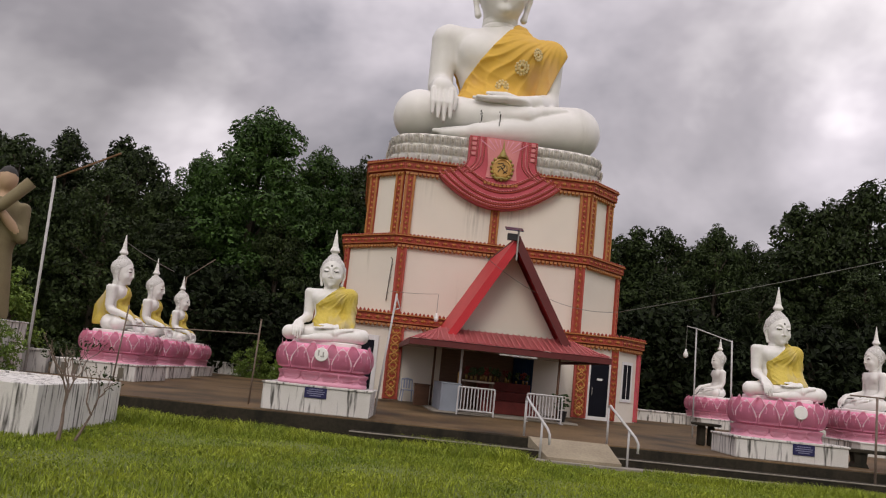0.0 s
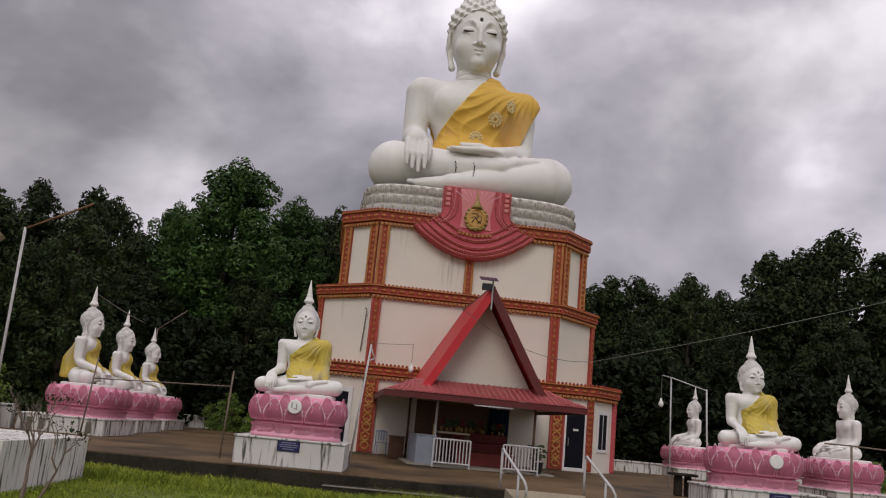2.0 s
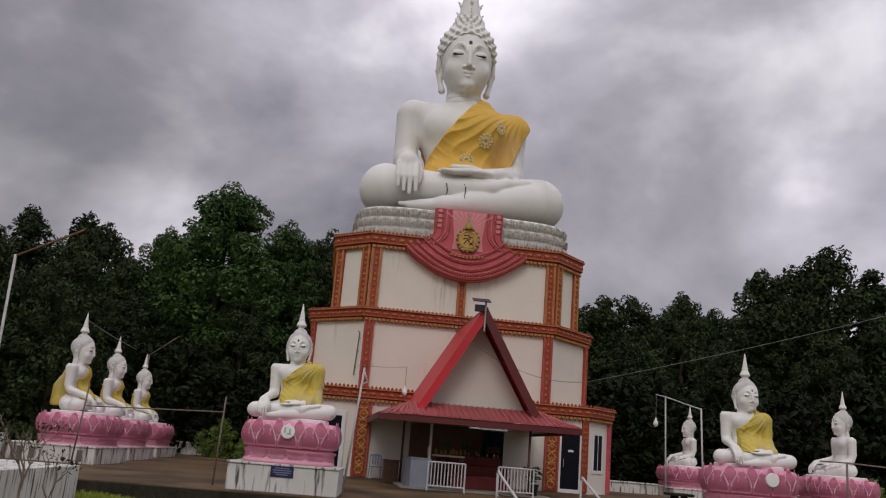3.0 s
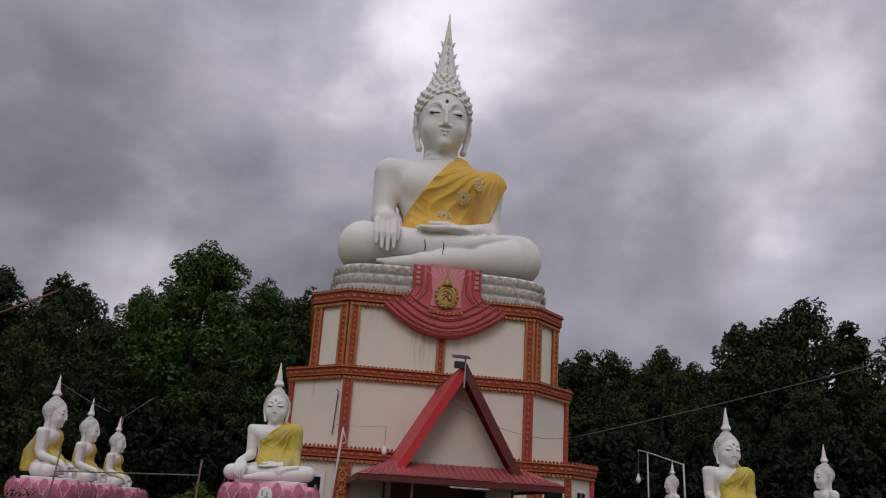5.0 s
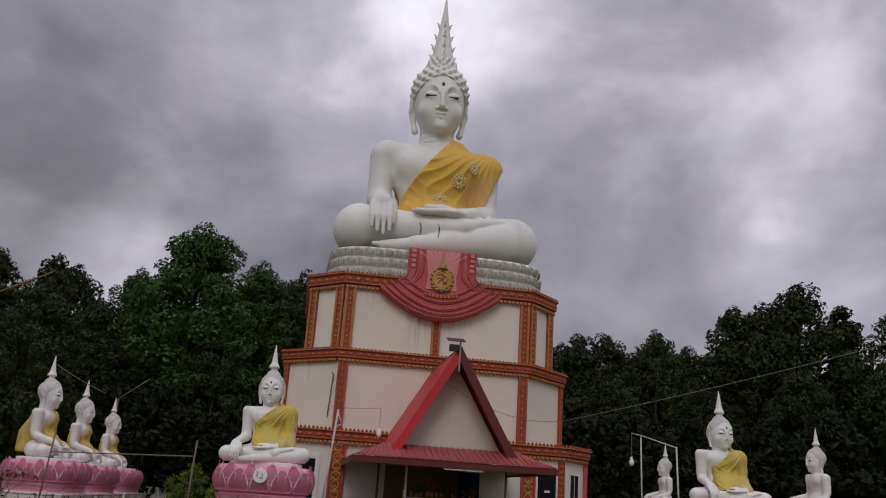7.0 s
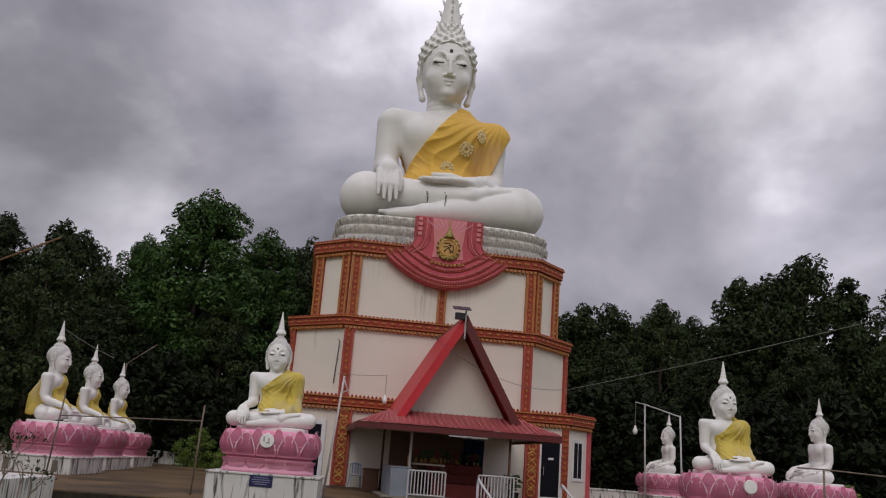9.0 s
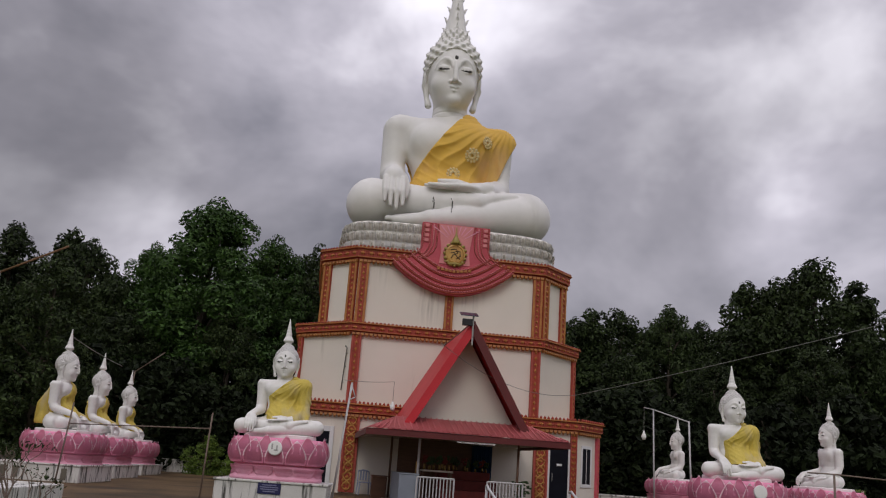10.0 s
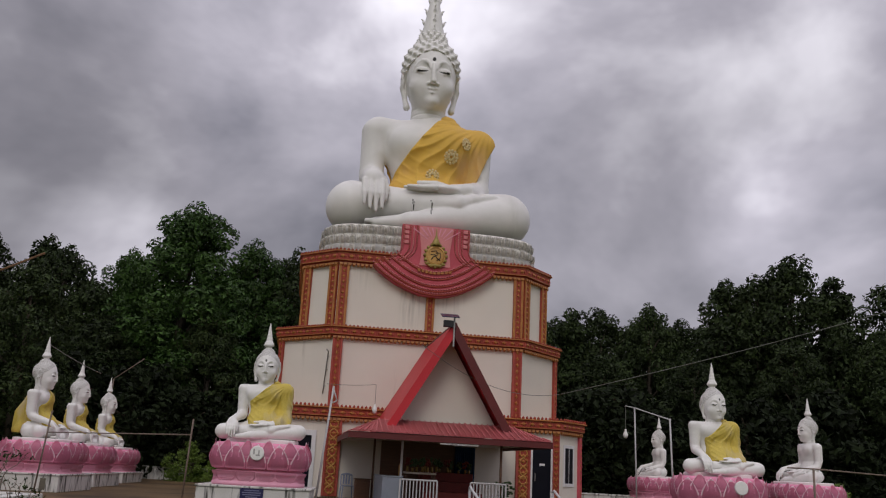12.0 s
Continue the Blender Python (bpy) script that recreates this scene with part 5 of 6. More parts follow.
for k, (a, b, z0, z1) in enumerate(((4.32, 2.28, 0.0, 0.42), (4.30, 2.26, 0.38, 0.82), (4.24, 2.22, 0.80, 1.24))):
    prof = bulge(0.15, z0, z1, 8)
    part("petal_tier", ring_body(a, b, 4.2, prof, 120), M["lotusgrey"], great_lotus, smooth=True)
    n = 58
    per = perimeter(a, b, 4.2, 720)[2]
    low = k == 0
    for wide, lift, thick, tone, rim in ((0.98, 0.02, 0.022, "lotusgrey", "lotus_line"), (0.72, 0.05, 0.044, "statue_white", "lotusgrey"), (0.40, 0.09, 0.06, "lotusgrey", "lotusgrey")):
        if low and wide < 0.5:
            continue
        top = z1 - lift if not low else z1 - 0.02
        for me in petal_meshes(a, b, 4.2, prof, n, per / n * wide, z0 + 0.02, top, (7.0, 0.55), [M[tone], M[rim]], thick, 0.5 * (k % 2), low):
            shared("petal", me, great_lotus, Matrix())
    part("joint", ring_body(a, b, 4.2, [(0.0, z1 - 0.012), (0.055, z1), (0.0, z1 + 0.012)], 96), M["dirt_and_slot_shade"], great_lotus, "grimy joint between rows")

# ---------------------------------------------------------------- the great statue
GREAT = statue_mesh("great_seated_statue", GREAT_FORM, 0.0115, 0.0068, M["statue_white"])
great = new("great_seated_statue", GREAT)
great.matrix_basis = SITE @ pose(-0.15, 2.6, 10.5, 0, 0, -2) @ Matrix.Scale(4.3, 4)
tagged(great, "huge white painted seated statue with curled hair and flame spire", "statue")
robe = new("great_robe", robe_mesh("great_robe", GREAT_FORM, 0.0105, M["gold_cloth"], 0.0115))
robe.matrix_basis = great.matrix_basis
tagged(robe, "golden yellow cloth robe slung over one shoulder of the statue", "robe")
torso_f = body_field(GREAT_FORM)[0]


def rosette(x, z, r, out):
    y = min((yy for yy in np.linspace(-0.42, 0.2, 250) if torso_f(np.array([x]), np.array([yy]), np.array([z]))[0] < 0), default=-0.2)
    bm = bmesh.new()
    for k in range(12):
        a = k * math.tau / 12
        blob(bm, (r * 0.75 * math.cos(a), 0, r * 0.75 * math.sin(a)), (r * 0.2, 0.005, r * 0.2), 6, 4)
    for k in range(7):
        a = k * math.tau / 7
        blob(bm, (r * 0.38 * math.cos(a), 0, r * 0.38 * math.sin(a)), (r * 0.24, 0.006, r * 0.24), 6, 4)
    e = 0.02
    gx = (torso_f(np.array([x + e]), np.array([y]), np.array([z]))[0] - torso_f(np.array([x - e]), np.array([y]), np.array([z]))[0]) / (2 * e)
    gz = (torso_f(np.array([x]), np.array([y]), np.array([z + e]))[0] - torso_f(np.array([x]), np.array([y]), np.array([z - e]))[0]) / (2 * e)
    part("rosette", bm, M["silver"], robe, "silver thread flower rosette", smooth=True, at=pose(x, y - out, z, -math.degrees(math.asin(max(-1, min(1, gz)))), 0, math.degrees(math.asin(max(-1, min(1, gx))))))


rosette(0.035, 0.655, 0.078, 0.068)
rosette(0.215, 0.875, 0.085, 0.046)
rosette(0.365, 1.03, 0.072, 0.046)

# ---------------------------------------------------------------- the porch
PORCH = SITE @ pose(-0.06, 0, 0)
porch = thing("porch", PORCH, "open porch with a steep red gable and metal eaves", "porch")
GY = -5.3
AP, FT, HW = 5.66, 2.58, 1.82
bm = bmesh.new()
plate(bm, [(-HW + 0.12, FT), (HW - 0.12, FT), (0, AP - 0.22)], GY + 0.4, GY + 0.52)
part("gable_wall", bm, M["wall"], porch, "plain cream gable wall")
for s in (-1, 1):
    bm = bmesh.new()
    d = Vector((s * HW, 0, FT - AP)).normalized()
    nrm = Vector((s * abs(d.z), 0, abs(d.x)))
    p0, p1 = Vector((0, 0, AP)), Vector((s * (HW + 0.14), 0, FT - 0.24))
    o = nrm * 0.07
    a = [bm.verts.new((q.x, y, q.z)) for y in (GY - 0.55, 0.0) for q in (p0, p1, p1 + o, p0 + o)]
    for f in ((0, 1, 2, 3), (7, 6, 5, 4), (0, 4, 5, 1), (1, 5, 6, 2), (2, 6, 7, 3), (3, 7, 4, 0)):
        bm.faces.new([a[i] for i in f])
    sl = part("roof_slope", bm, M["roof"], porch, "steep red painted roof slope")
    bm = bmesh.new()
    w = nrm * -0.2
    plate(bm, [(p0.x + o.x, p0.z + 0.08), (p1.x + o.x, p1.z + o.z), (p1.x + w.x * 0.9, p1.z + w.z * 0.9), (0, AP - 0.34)], GY - 0.62, GY - 0.55)
    part("barge_board", bm, M["fascia"] if s > 0 else M["roof"], sl, "maroon barge board")
part("ridge_cap", tube(bmesh.new(), [(0, GY - 0.64, AP + 0.06), (0, 0, AP + 0.06)], 0.07, 8), M["fascia"], porch)
# metal eaves roof, bent from sheets with standing ribs
EX, EY, EZ = 3.20, -6.75, 2.17


def eave_sheet(q):
    bm = bmesh.new()
    v = [bm.verts.new(p) for p in q]
    bm.faces.new(v)
    bmesh.ops.solidify(bm, geom=bm.faces[:], thickness=0.03)
    return bm


front_q = [(-EX, EY, EZ), (EX - 0.1, EY, EZ), (2.2, GY + 0.1, FT + 0.06), (-2.2, GY + 0.1, FT + 0.06)]
part("eave_sheet", eave_sheet(front_q), M["eave"], porch, "ribbed red metal eave roofing")
part("eave_sheet", eave_sheet([(-2.2, GY + 0.1, FT + 0.06), (-2.2, -0.1, FT + 0.06), (-EX, -0.1, EZ + 0.04), (-EX, EY, EZ)]), M["eave"], porch, "ribbed red metal eave roofing")
part("eave_sheet", eave_sheet([(2.2, GY + 0.1, FT + 0.06), (EX - 0.1, EY, EZ), (EX - 0.1, -0.1, EZ + 0.04), (2.2, -0.1, FT + 0.06)]), M["eave"], porch, "ribbed red metal eave roofing")
for k in range(34):
    x = -EX + 0.1 + k * (2 * EX - 0.3) / 33
    top = max(-2.2, min(2.2, x))
    f = 1 - abs(x - top) / (EX - 2.2)
    p1 = Vector((top + (x - top) * (1 - f), EY + (GY + 0.1 - EY) * f, EZ + (FT + 0.06 - EZ) * f))
    part("rib", tube(bmesh.new(), [(x, EY - 0.02, EZ + 0.025), (p1.x, p1.y, p1.z + 0.025)], 0.019, 5), M["eave"], porch)
part("fascia", boxbm(-EX, EX - 0.1, EY + 0.03, EY + 0.08, EZ - 0.2, EZ - 0.012, 0.006), M["fascia"], porch, "dark maroon fascia board")
part("fascia", boxbm(-EX, -EX + 0.05, EY + 0.08, -0.1, EZ - 0.2, EZ - 0.012, 0.006), M["fascia"], porch, "dark maroon fascia board")
part("fascia", boxbm(EX - 0.15, EX - 0.1, EY + 0.08, -0.1, EZ - 0.2, EZ - 0.012, 0.006), M["fascia"], porch, "dark maroon fascia board")
# the ceiling's darker cream carries part of the porch shade
part("soffit", boxbm(-EX + 0.05, EX - 0.15, EY + 0.09, -0.02, EZ - 0.1, EZ - 0.07), M["inner"], porch, "flat porch ceiling in cream darkened for shade")
for x, y, mat in ((-1.42, -5.6, "fence"), (-2.05, -3.0, "wood"), (1.62, -6.1, "wood")):
    part("porch_post", tube(bmesh.new(), [(x, y, 0), (x, y, EZ - 0.1)], 0.04, 8), M[mat], porch, smooth=True)
part("floor_slab", boxbm(-2.3, 2.3, -6.3, -0.02, 0.003, 0.06, 0.01), M["nosing"], porch, "worn raised concrete floor slab")
# added flat panel; its dark brown stands for the unlit recess behind the altar
part("dim_interior_panel", boxbm(-1.75, 1.1, -2.3, -2.24, 0.06, EZ - 0.1), M["wood"], porch, "dark brown panel standing in for the dim recess behind the altar")

tube_lamp = thing("tube_light", SITE @ pose(0.1, EY - 0.0, EZ - 0.235), "white fluorescent tube light under the eaves", "light")
part("housing", boxbm(-0.6, 0.6, 0.0, 0.02, 0.0, 0.012, 0.003), M["bulb"], tube_lamp)
part("glass_tube", tube(bmesh.new(), [(-0.58, 0.02, -0.018), (0.58, 0.02, -0.018)], 0.008, 8), M["bulb"], tube_lamp)

solar = thing("solar_lamp", PORCH @ pose(-0.03, GY - 0.66, AP - 0.12), "black solar floodlight with a tilted panel on the gable", "lamp")
part("mast", tube(bmesh.new(), [(0, 0, -0.55), (0, 0, 0.42)], 0.03, 8), M["steel"], solar)
part("lamp_head", boxbm(-0.36, -0.04, -0.1, 0.02, 0.06, 0.28, 0.015), M["black"], solar)
part("panel", boxbm(-0.38, 0.2, -0.2, 0.22, -0.012, 0.012, 0.004), M["solar"], solar, "dark solar panel", at=pose(-0.06, 0, 0.44, 22, 0, 0))

# things in the porch


def barrier(x, y, ang, w):
    b = thing("metal_barrier", SITE @ pose(x, y, 0.0, 0, 0, ang), "white painted tubular metal barrier before the altar", "barrier", "porch barriers")
    for z in (0.14, 0.84):
        part("rail", tube(bmesh.new(), [(0, 0, z), (w, 0, z)], 0.026, 8), M["fence"], b)
    n = 11
    for k in range(n + 1):
        part("bar", tube(bmesh.new(), [(w * k / n, 0, 0.14 if k % n else 0.0), (w * k / n, 0, 0.84)], 0.02 if k % n else 0.028, 6), M["fence"], b)
    for k in (0, 1):
        part("foot", tube(bmesh.new(), [(w * k, -0.22, 0.015), (w * k, 0.22, 0.015)], 0.018, 6), M["fence"], b)


barrier(-1.58, -6.35, -4, 1.12)
barrier(0.52, -6.62, 2, 1.1)

cab = thing("side_panel", SITE @ pose(-2.1, -4.5, 0.06), "blue grey metal counter panel beside the altar", "counter")
part("panel", boxbm(0, 0.06, -1.7, 0.9, 0, 0.82, 0.01), M["greypanel"], cab)
part("panel", boxbm(0.06, 0.6, -1.7, -1.64, 0, 0.82, 0.01), M["greypanel"], cab)
part("top", boxbm(-0.02, 0.62, -1.72, 0.9, 0.824, 0.86, 0.01), M["greypanel"], cab)

box_t = thing("wooden_cabinet", SITE @ pose(-2.45, -3.2, 0.0), "small dark brown wooden cabinet on the platform", "cabinet")
part("body", boxbm(-0.26, 0.24, -0.2, 0.2, 0.04, 0.72, 0.01), M["wood"], box_t)
part("door", boxbm(-0.22, 0.2, -0.225, -0.203, 0.1, 0.64, 0.008), M["wood"], box_t)
part("top", boxbm(-0.29, 0.27, -0.23, 0.23, 0.724, 0.76, 0.01), M["wood"], box_t)

altar = thing("altar_table", SITE @ pose(0.35, -4.2, 0.06), "tiered altar draped with dark red cloth", "altar")
for k, (w, d, z0, z1) in enumerate(((0.95, 0.55, 0, 0.42), (1.0, 0.4, 0.42, 0.72), (0.9, 0.3, 0.72, 1.02))):
    part("tier", boxbm(-w, w, -d + k * 0.55, d + k * 0.55, z0 + 0.003, z1, 0.02), M["redcloth"], altar)
table = thing("offering_table", SITE @ pose(-0.75, -4.6, 0.06), "wooden offering table with a pale top", "table")
part("tabletop", boxbm(-0.5, 0.5, -0.3, 0.3, 0.94, 1.0, 0.012), M["inner"], table)
for x in (-0.45, 0.45):
    for y in (-0.25, 0.25):
        part("leg", boxbm(x - 0.03, x + 0.03, y - 0.03, y + 0.03, 0, 0.94), M["wood"], table)
rng = random.Random(5)
for k in range(14):
    x, y, z = (rng.uniform(-0.55, 1.25), -3.15 + rng.uniform(-0.12, 0.12), 1.08) if k > 5 else (-1.15 + 0.16 * k, -4.6 + rng.uniform(-0.15, 0.15), 1.06)
    vase = thing("flower_vase", SITE @ pose(x, y, z), "small brass altar vase with a bunch of leaves", "vase", "altar vases")
    h = rng.uniform(0.1, 0.2)
    part("vase_body", lathe(bmesh.new(), [(0.03, 0), (0.05, h * 0.3), (0.035, h * 0.75), (0.045, h)], 10), M["brass"], vase, smooth=True)
    bm = bmesh.new()
    for _ in range(16):
        a, r, t = rng.uniform(0, math.tau), rng.uniform(0.02, 0.11), rng.uniform(0.05, 0.26)
        blob(bm, (r * math.cos(a), r * math.sin(a), h + t), (0.035, 0.035, 0.045), 5, 4)
    part("bouquet", bm, M["green"] if k % 4 else M["redcloth"], vase)
bottle = thing("yellow_candle", SITE @ pose(-1.45, -5.2, 0.92), "tall yellow wax candle on the counter", "candle")
part("wax", lathe(bmesh.new(), [(0.06, 0), (0.06, 0.34), (0.03, 0.38)], 10), M["goldpale"], bottle, smooth=True)
part("wick", tube(bmesh.new(), [(0, 0, 0.38), (0, 0, 0.42)], 0.006, 5), M["hair"], bottle)
curtain = thing("blue_curtain", SITE @ pose(1.14, -2.42, 0), "dark blue curtain hung on the back wall", "curtain")
bm = bmesh.new()
pts = [(-0.36 + 0.72 * i / 44, 0.035 * math.sin(i * 1.5)) for i in range(45)]
fr = [[bm.verts.new((x, y, z)) for x, y in pts] for z in (0.75, 1.98)]
for i in range(44):
    bm.faces.new((fr[0][i], fr[0][i + 1], fr[1][i + 1], fr[1][i]))
bmesh.ops.solidify(bm, geom=bm.faces[:], thickness=0.008)
part("cloth", bm, M["bluecloth"], curtain, smooth=True)
part("rod", tube(bmesh.new(), [(-0.42, 0, 2.0), (0.42, 0, 2.0)], 0.015, 8), M["steel"], curtain)
pot = thing("potted_plant", SITE @ pose(1.75, -6.0, 0.06), "small leafy plant in a dark pot behind the barrier", "plant")
part("pot", lathe(bmesh.new(), [(0.13, 0), (0.19, 0.32), (0.2, 0.34)], 14), M["black"], pot, smooth=True)
bm = bmesh.new()
for _ in range(60):
    a, r, z = rng.uniform(0, math.tau), rng.uniform(0.02, 0.3), rng.uniform(0.36, 0.85)
    blob(bm, (r * math.cos(a), r * math.sin(a), z), (0.06, 0.06, 0.03), 5, 4)
part("leaves", bm, M["green"], pot)


def plastic_chair(m):
    c = thing("plastic_chair", m, "blue grey moulded plastic chair by the wall", "chair")
    part("seat", boxbm(-0.22, 0.22, -0.22, 0.2, 0.42, 0.455, 0.015), M["bluechair"], c)
    for x, y in ((-0.2, -0.2), (0.2, -0.2), (-0.2, 0.19), (0.2, 0.19)):
        part("leg", tube(bmesh.new(), [(x * 1.15, y * 1.15, 0), (x, y, 0.42)], [0.02, 0.028], 6), M["bluechair"], c)
    for x in (-0.21, 0.21):
        part("back_post", tube(bmesh.new(), [(x, 0.19, 0.44), (x * 0.95, 0.25, 0.82)], 0.022, 6), M["bluechair"], c)
    for x in (-0.1, 0, 0.1):
        part("slat", boxbm(x - 0.03, x + 0.03, 0.22, 0.24, 0.5, 0.83, 0.006), M["bluechair"], c)
    part("top_rail", tube(bmesh.new(), [(-0.2, 0.25, 0.82), (0, 0.27, 0.86), (0.2, 0.25, 0.82)], 0.03, 8), M["bluechair"], c)


plastic_chair(SITE @ pose(-2.78, -0.55, 0, 0, 0, 8))


# ---------------------------------------------------------------- poles, wires, benches
def pole(name, foot, top, r, mat, label, arms=(), arm_mat=None):
    p = thing(name, Matrix.Translation(foot), label, "pole", "pipes on the platform")
    d = Vector(top) - Vector(foot)
    part("shaft", tube(bmesh.new(), [(0, 0, 0), tuple(d)], r, 8), M[mat], p, smooth=True)
    for a in arms:
        part("arm", tube(bmesh.new(), [tuple(Vector(q) - Vector(foot)) for q in a], r * 0.7, 6), M[arm_mat or mat], p, smooth=True)
    return p


pole("pipe_post", (-4.2, 20.4, 0), (-4.15, 20.4, 2.02), 0.02, "rusty", "rusty thin pipe post on the platform edge")
pole("pipe_post", (-9.0, 24.6, 0), (-8.85, 24.6, 2.2), 0.024, "rusty", "rusty pipe post with a bar to the next post", [((-8.86, 24.6, 1.62), (-4.16, 20.4, 1.66))])
pole("flag_pole", (-1.28, 21.4, 0), (-1.04, 21.4, 3.05), 0.026, "fence", "thin white leaning pipe pole beside the plinth", [((-1.05, 21.4, 3.0), (-0.93, 21.4, 2.70)), ((-1.08, 21.4, 2.62), (-0.93, 21.4, 2.70))])
conduit = thing("wall_conduit", SITE @ pose(-3.85, 0.06, 3.72), "thin grey cable conduit clipped to the cream wall", "conduit")
part("pipe", tube(bmesh.new(), [(-0.08, 0.07, 0), (0.0, -0.02, 1.60), (-0.07, -0.09, 1.66)], 0.022, 6), M["cable"], conduit, smooth=True)
for z in (0.3, 0.9, 1.4):
    part("clip", boxbm(-0.03, 0.03, -0.02, 0.12, -0.02, 0.02, 0.004), M["steel"], conduit, at=pose(-0.08 + 0.05 * z, 0.07 - 0.056 * z, z, 0, 0, -45))
pole("lamp_frame_post", (7.66, 21.6, 0), (7.57, 21.6, 2.75), 0.023, "fence", "white pipe post of a lamp frame")
pole("lamp_frame_post", (8.4, 27.1, 0), (8.34, 27.1, 3.42), 0.024, "fence", "white pipe post with a slanting cross bar", [((8.07, 27.25, 3.48), (8.34, 27.1, 3.42), (7.57, 21.6, 2.72))])
pole("pipe_post", (9.75, 18.6, -0.4), (9.75, 18.6, 1.62), 0.026, "rusty", "rusty thin pipe post with a rail", [((9.2, 18.7, 1.62), (9.75, 18.6, 1.62), (15.0, 19.0, 1.45))])
pole("tall_lamp_pole", (-11.42, 24.4, -0.4), (-11.5, 24.4, 5.7), 0.042, "fence", "tall slim white lamp pole with a bamboo bar", [((-11.5, 24.4, 5.66), (-9.7, 24.4, 6.59))], "bamboo")


def hanging_bulb(at, drop, name="hanging_bulb"):
    b = thing(name, Matrix.Translation(at), "white light bulb hanging on a thin wire", "bulb", "hanging bulbs")
    part("wire", tube(bmesh.new(), [(0, 0, 0), (0, 0, -drop)], 0.008, 5), M["cable"], b)
    bm = bmesh.new()
    lathe(bm, [(0.03, 0), (0.035, -0.06), (0.075, -0.14), (0.08, -0.2), (0.05, -0.27), (0.005, -0.29)], 12)
    part("glass", bm, M["bulb"], b, smooth=True, at=pose(0, 0, -drop))


hanging_bulb((0.01, 27.0, 3.67), 0.62)
hanging_bulb((8.07, 27.2, 3.46), 0.72)


def cable(points, sag, r=0.014, label="thin grey overhead cable"):
    a, b = Vector(points[0]), Vector(points[1])
    n = 24
    pts = [a.lerp(b, i / n) - Vector((0, 0, sag * 4 * (i / n) * (1 - i / n))) for i in range(n + 1)]
    c = new("overhead_cable", finish(tube(bmesh.new(), pts, r, 5), "overhead_cable", M["cable"], True))
    tagged(c, label, "cable", "overhead cables")


cable(((6.28, 29.0, 3.88), (15.77, 22.24, 6.66)), 0.1, 0.011)
cable(((1.37, 26.2, 4.89), (6.28, 29.0, 3.88)), 0.52, 0.009)
cable(((-1.22, 21.4, 3.1), (0.02, 27.0, 3.67)), 0.03, 0.006)
pole("bamboo_stick", (-11.55, 38.6, 0), (-11.5, 38.6, 4.3), 0.03, "rusty", "thin bamboo stick behind a statue with a slanting arm", [((-11.5, 38.6, 4.3), (-10.3, 38.6, 5.25))])
cable(((-10.4, 27.6, 4.4), (-9.9, 31.6, 3.9)), 0.05, 0.016)

bench = thing("concrete_bench", pose(10.7, 20.3, 0, 0, 0, -5), "grey concrete bench with curved feet beside a plinth", "bench")
part("seat", boxbm(-0.75, 0.75, -0.2, 0.2, 0.34, 0.42, 0.02), M["kerb"], bench)
for x in (-0.45, 0.45):
    bm = bmesh.new()
    plate(bm, [(-0.2, 0.0), (0.2, 0.0), (0.13, 0.12), (0.16, 0.337), (-0.16, 0.337), (-0.13, 0.12)], -0.14, 0.14)
    part("foot", bm, M["kerb"], bench, at=pose(x, 0, 0))
bench2 = thing("concrete_table", pose(7.45, 22.9, 0, 0, 0, 0), "dark grey concrete table beside the plinth", "table")
part("tabletop", boxbm(-0.32, 0.32, -0.3, 0.3, 0.52, 0.59, 0.02), M["kerb"], bench2)
part("foot", boxbm(-0.2, -0.04, -0.15, 0.15, 0, 0.517, 0.03), M["kerb"], bench2)
part("foot", boxbm(0.08, 0.2, -0.15, 0.15, 0, 0.517, 0.03), M["kerb"], bench2)

# the standing painted figure at the yard's corner, one plain shape
verts, faces = surface_net(lambda X, Y, Z: join(join(join(join(
    cone(X, Y, Z, (0, 0, 0.2), (0, 0, 2.2), 0.62, 0.42, 1.2), ell(X, Y, Z, (0, 0, 2.75), (0.62, 0.4, 0.85)), 0.2),
    join(cone(X, Y, Z, (0.55, 0, 3.2), (0.62, -0.2, 2.35), 0.2, 0.17), cone(X, Y, Z, (0.62, -0.2, 2.35), (0.1, -0.55, 2.95), 0.16, 0.12), 0.06), 0.06),
    cone(X, Y, Z, (-0.55, 0, 3.2), (-0.7, 0, 2.2), 0.2, 0.15), 0.06), join(cone(X, Y, Z, (0, 0, 3.3), (0, 0, 3.7), 0.17, 0.17), ell(X, Y, Z, (0, -0.02, 4.02), (0.28, 0.31, 0.4)), 0.05), 0.06),
    (-1.1, -0.9, 0.0), (1.1, 0.8, 4.6), 0.05)
cz = verts[faces].mean(1)
slot = np.where((cz[:, 2] > 4.10 - 0.3 * cz[:, 1]), 2, np.where((cz[:, 2] > 3.45) | (cz[:, 1] < -0.42), 1, 0))
fig = new("standing_statue", net_mesh("standing_statue", verts, faces, [M["stone_olive"], M["stone_skin"], M["hair"]], slot))
fig.matrix_basis = pose(-12.75, 24.2, 1.42, 0, 0, 20)
tagged(fig, "tall olive and tan painted standing statue on a plinth", "statue")
plinth("statue_plinth", pose(-12.75, 24.2, 0), 0.9, 0.8, GRASS_Z, 1.42, "tall white rendered plinth under a standing statue")
log = new("carried_log", finish(tube(bmesh.new(), [(-0.55, 0, 0), (0.0, -0.05, 0.5), (0.62, -0.05, 1.25)], [0.12, 0.16, 0.18], 12), "carried_log", M["stone_olive"], True))
log.matrix_basis = pose(-12.45, 23.62, 4.1, 0, 0, 20)
tagged(log, "olive brown wrapped bundle on the statue's shoulder", "bundle")


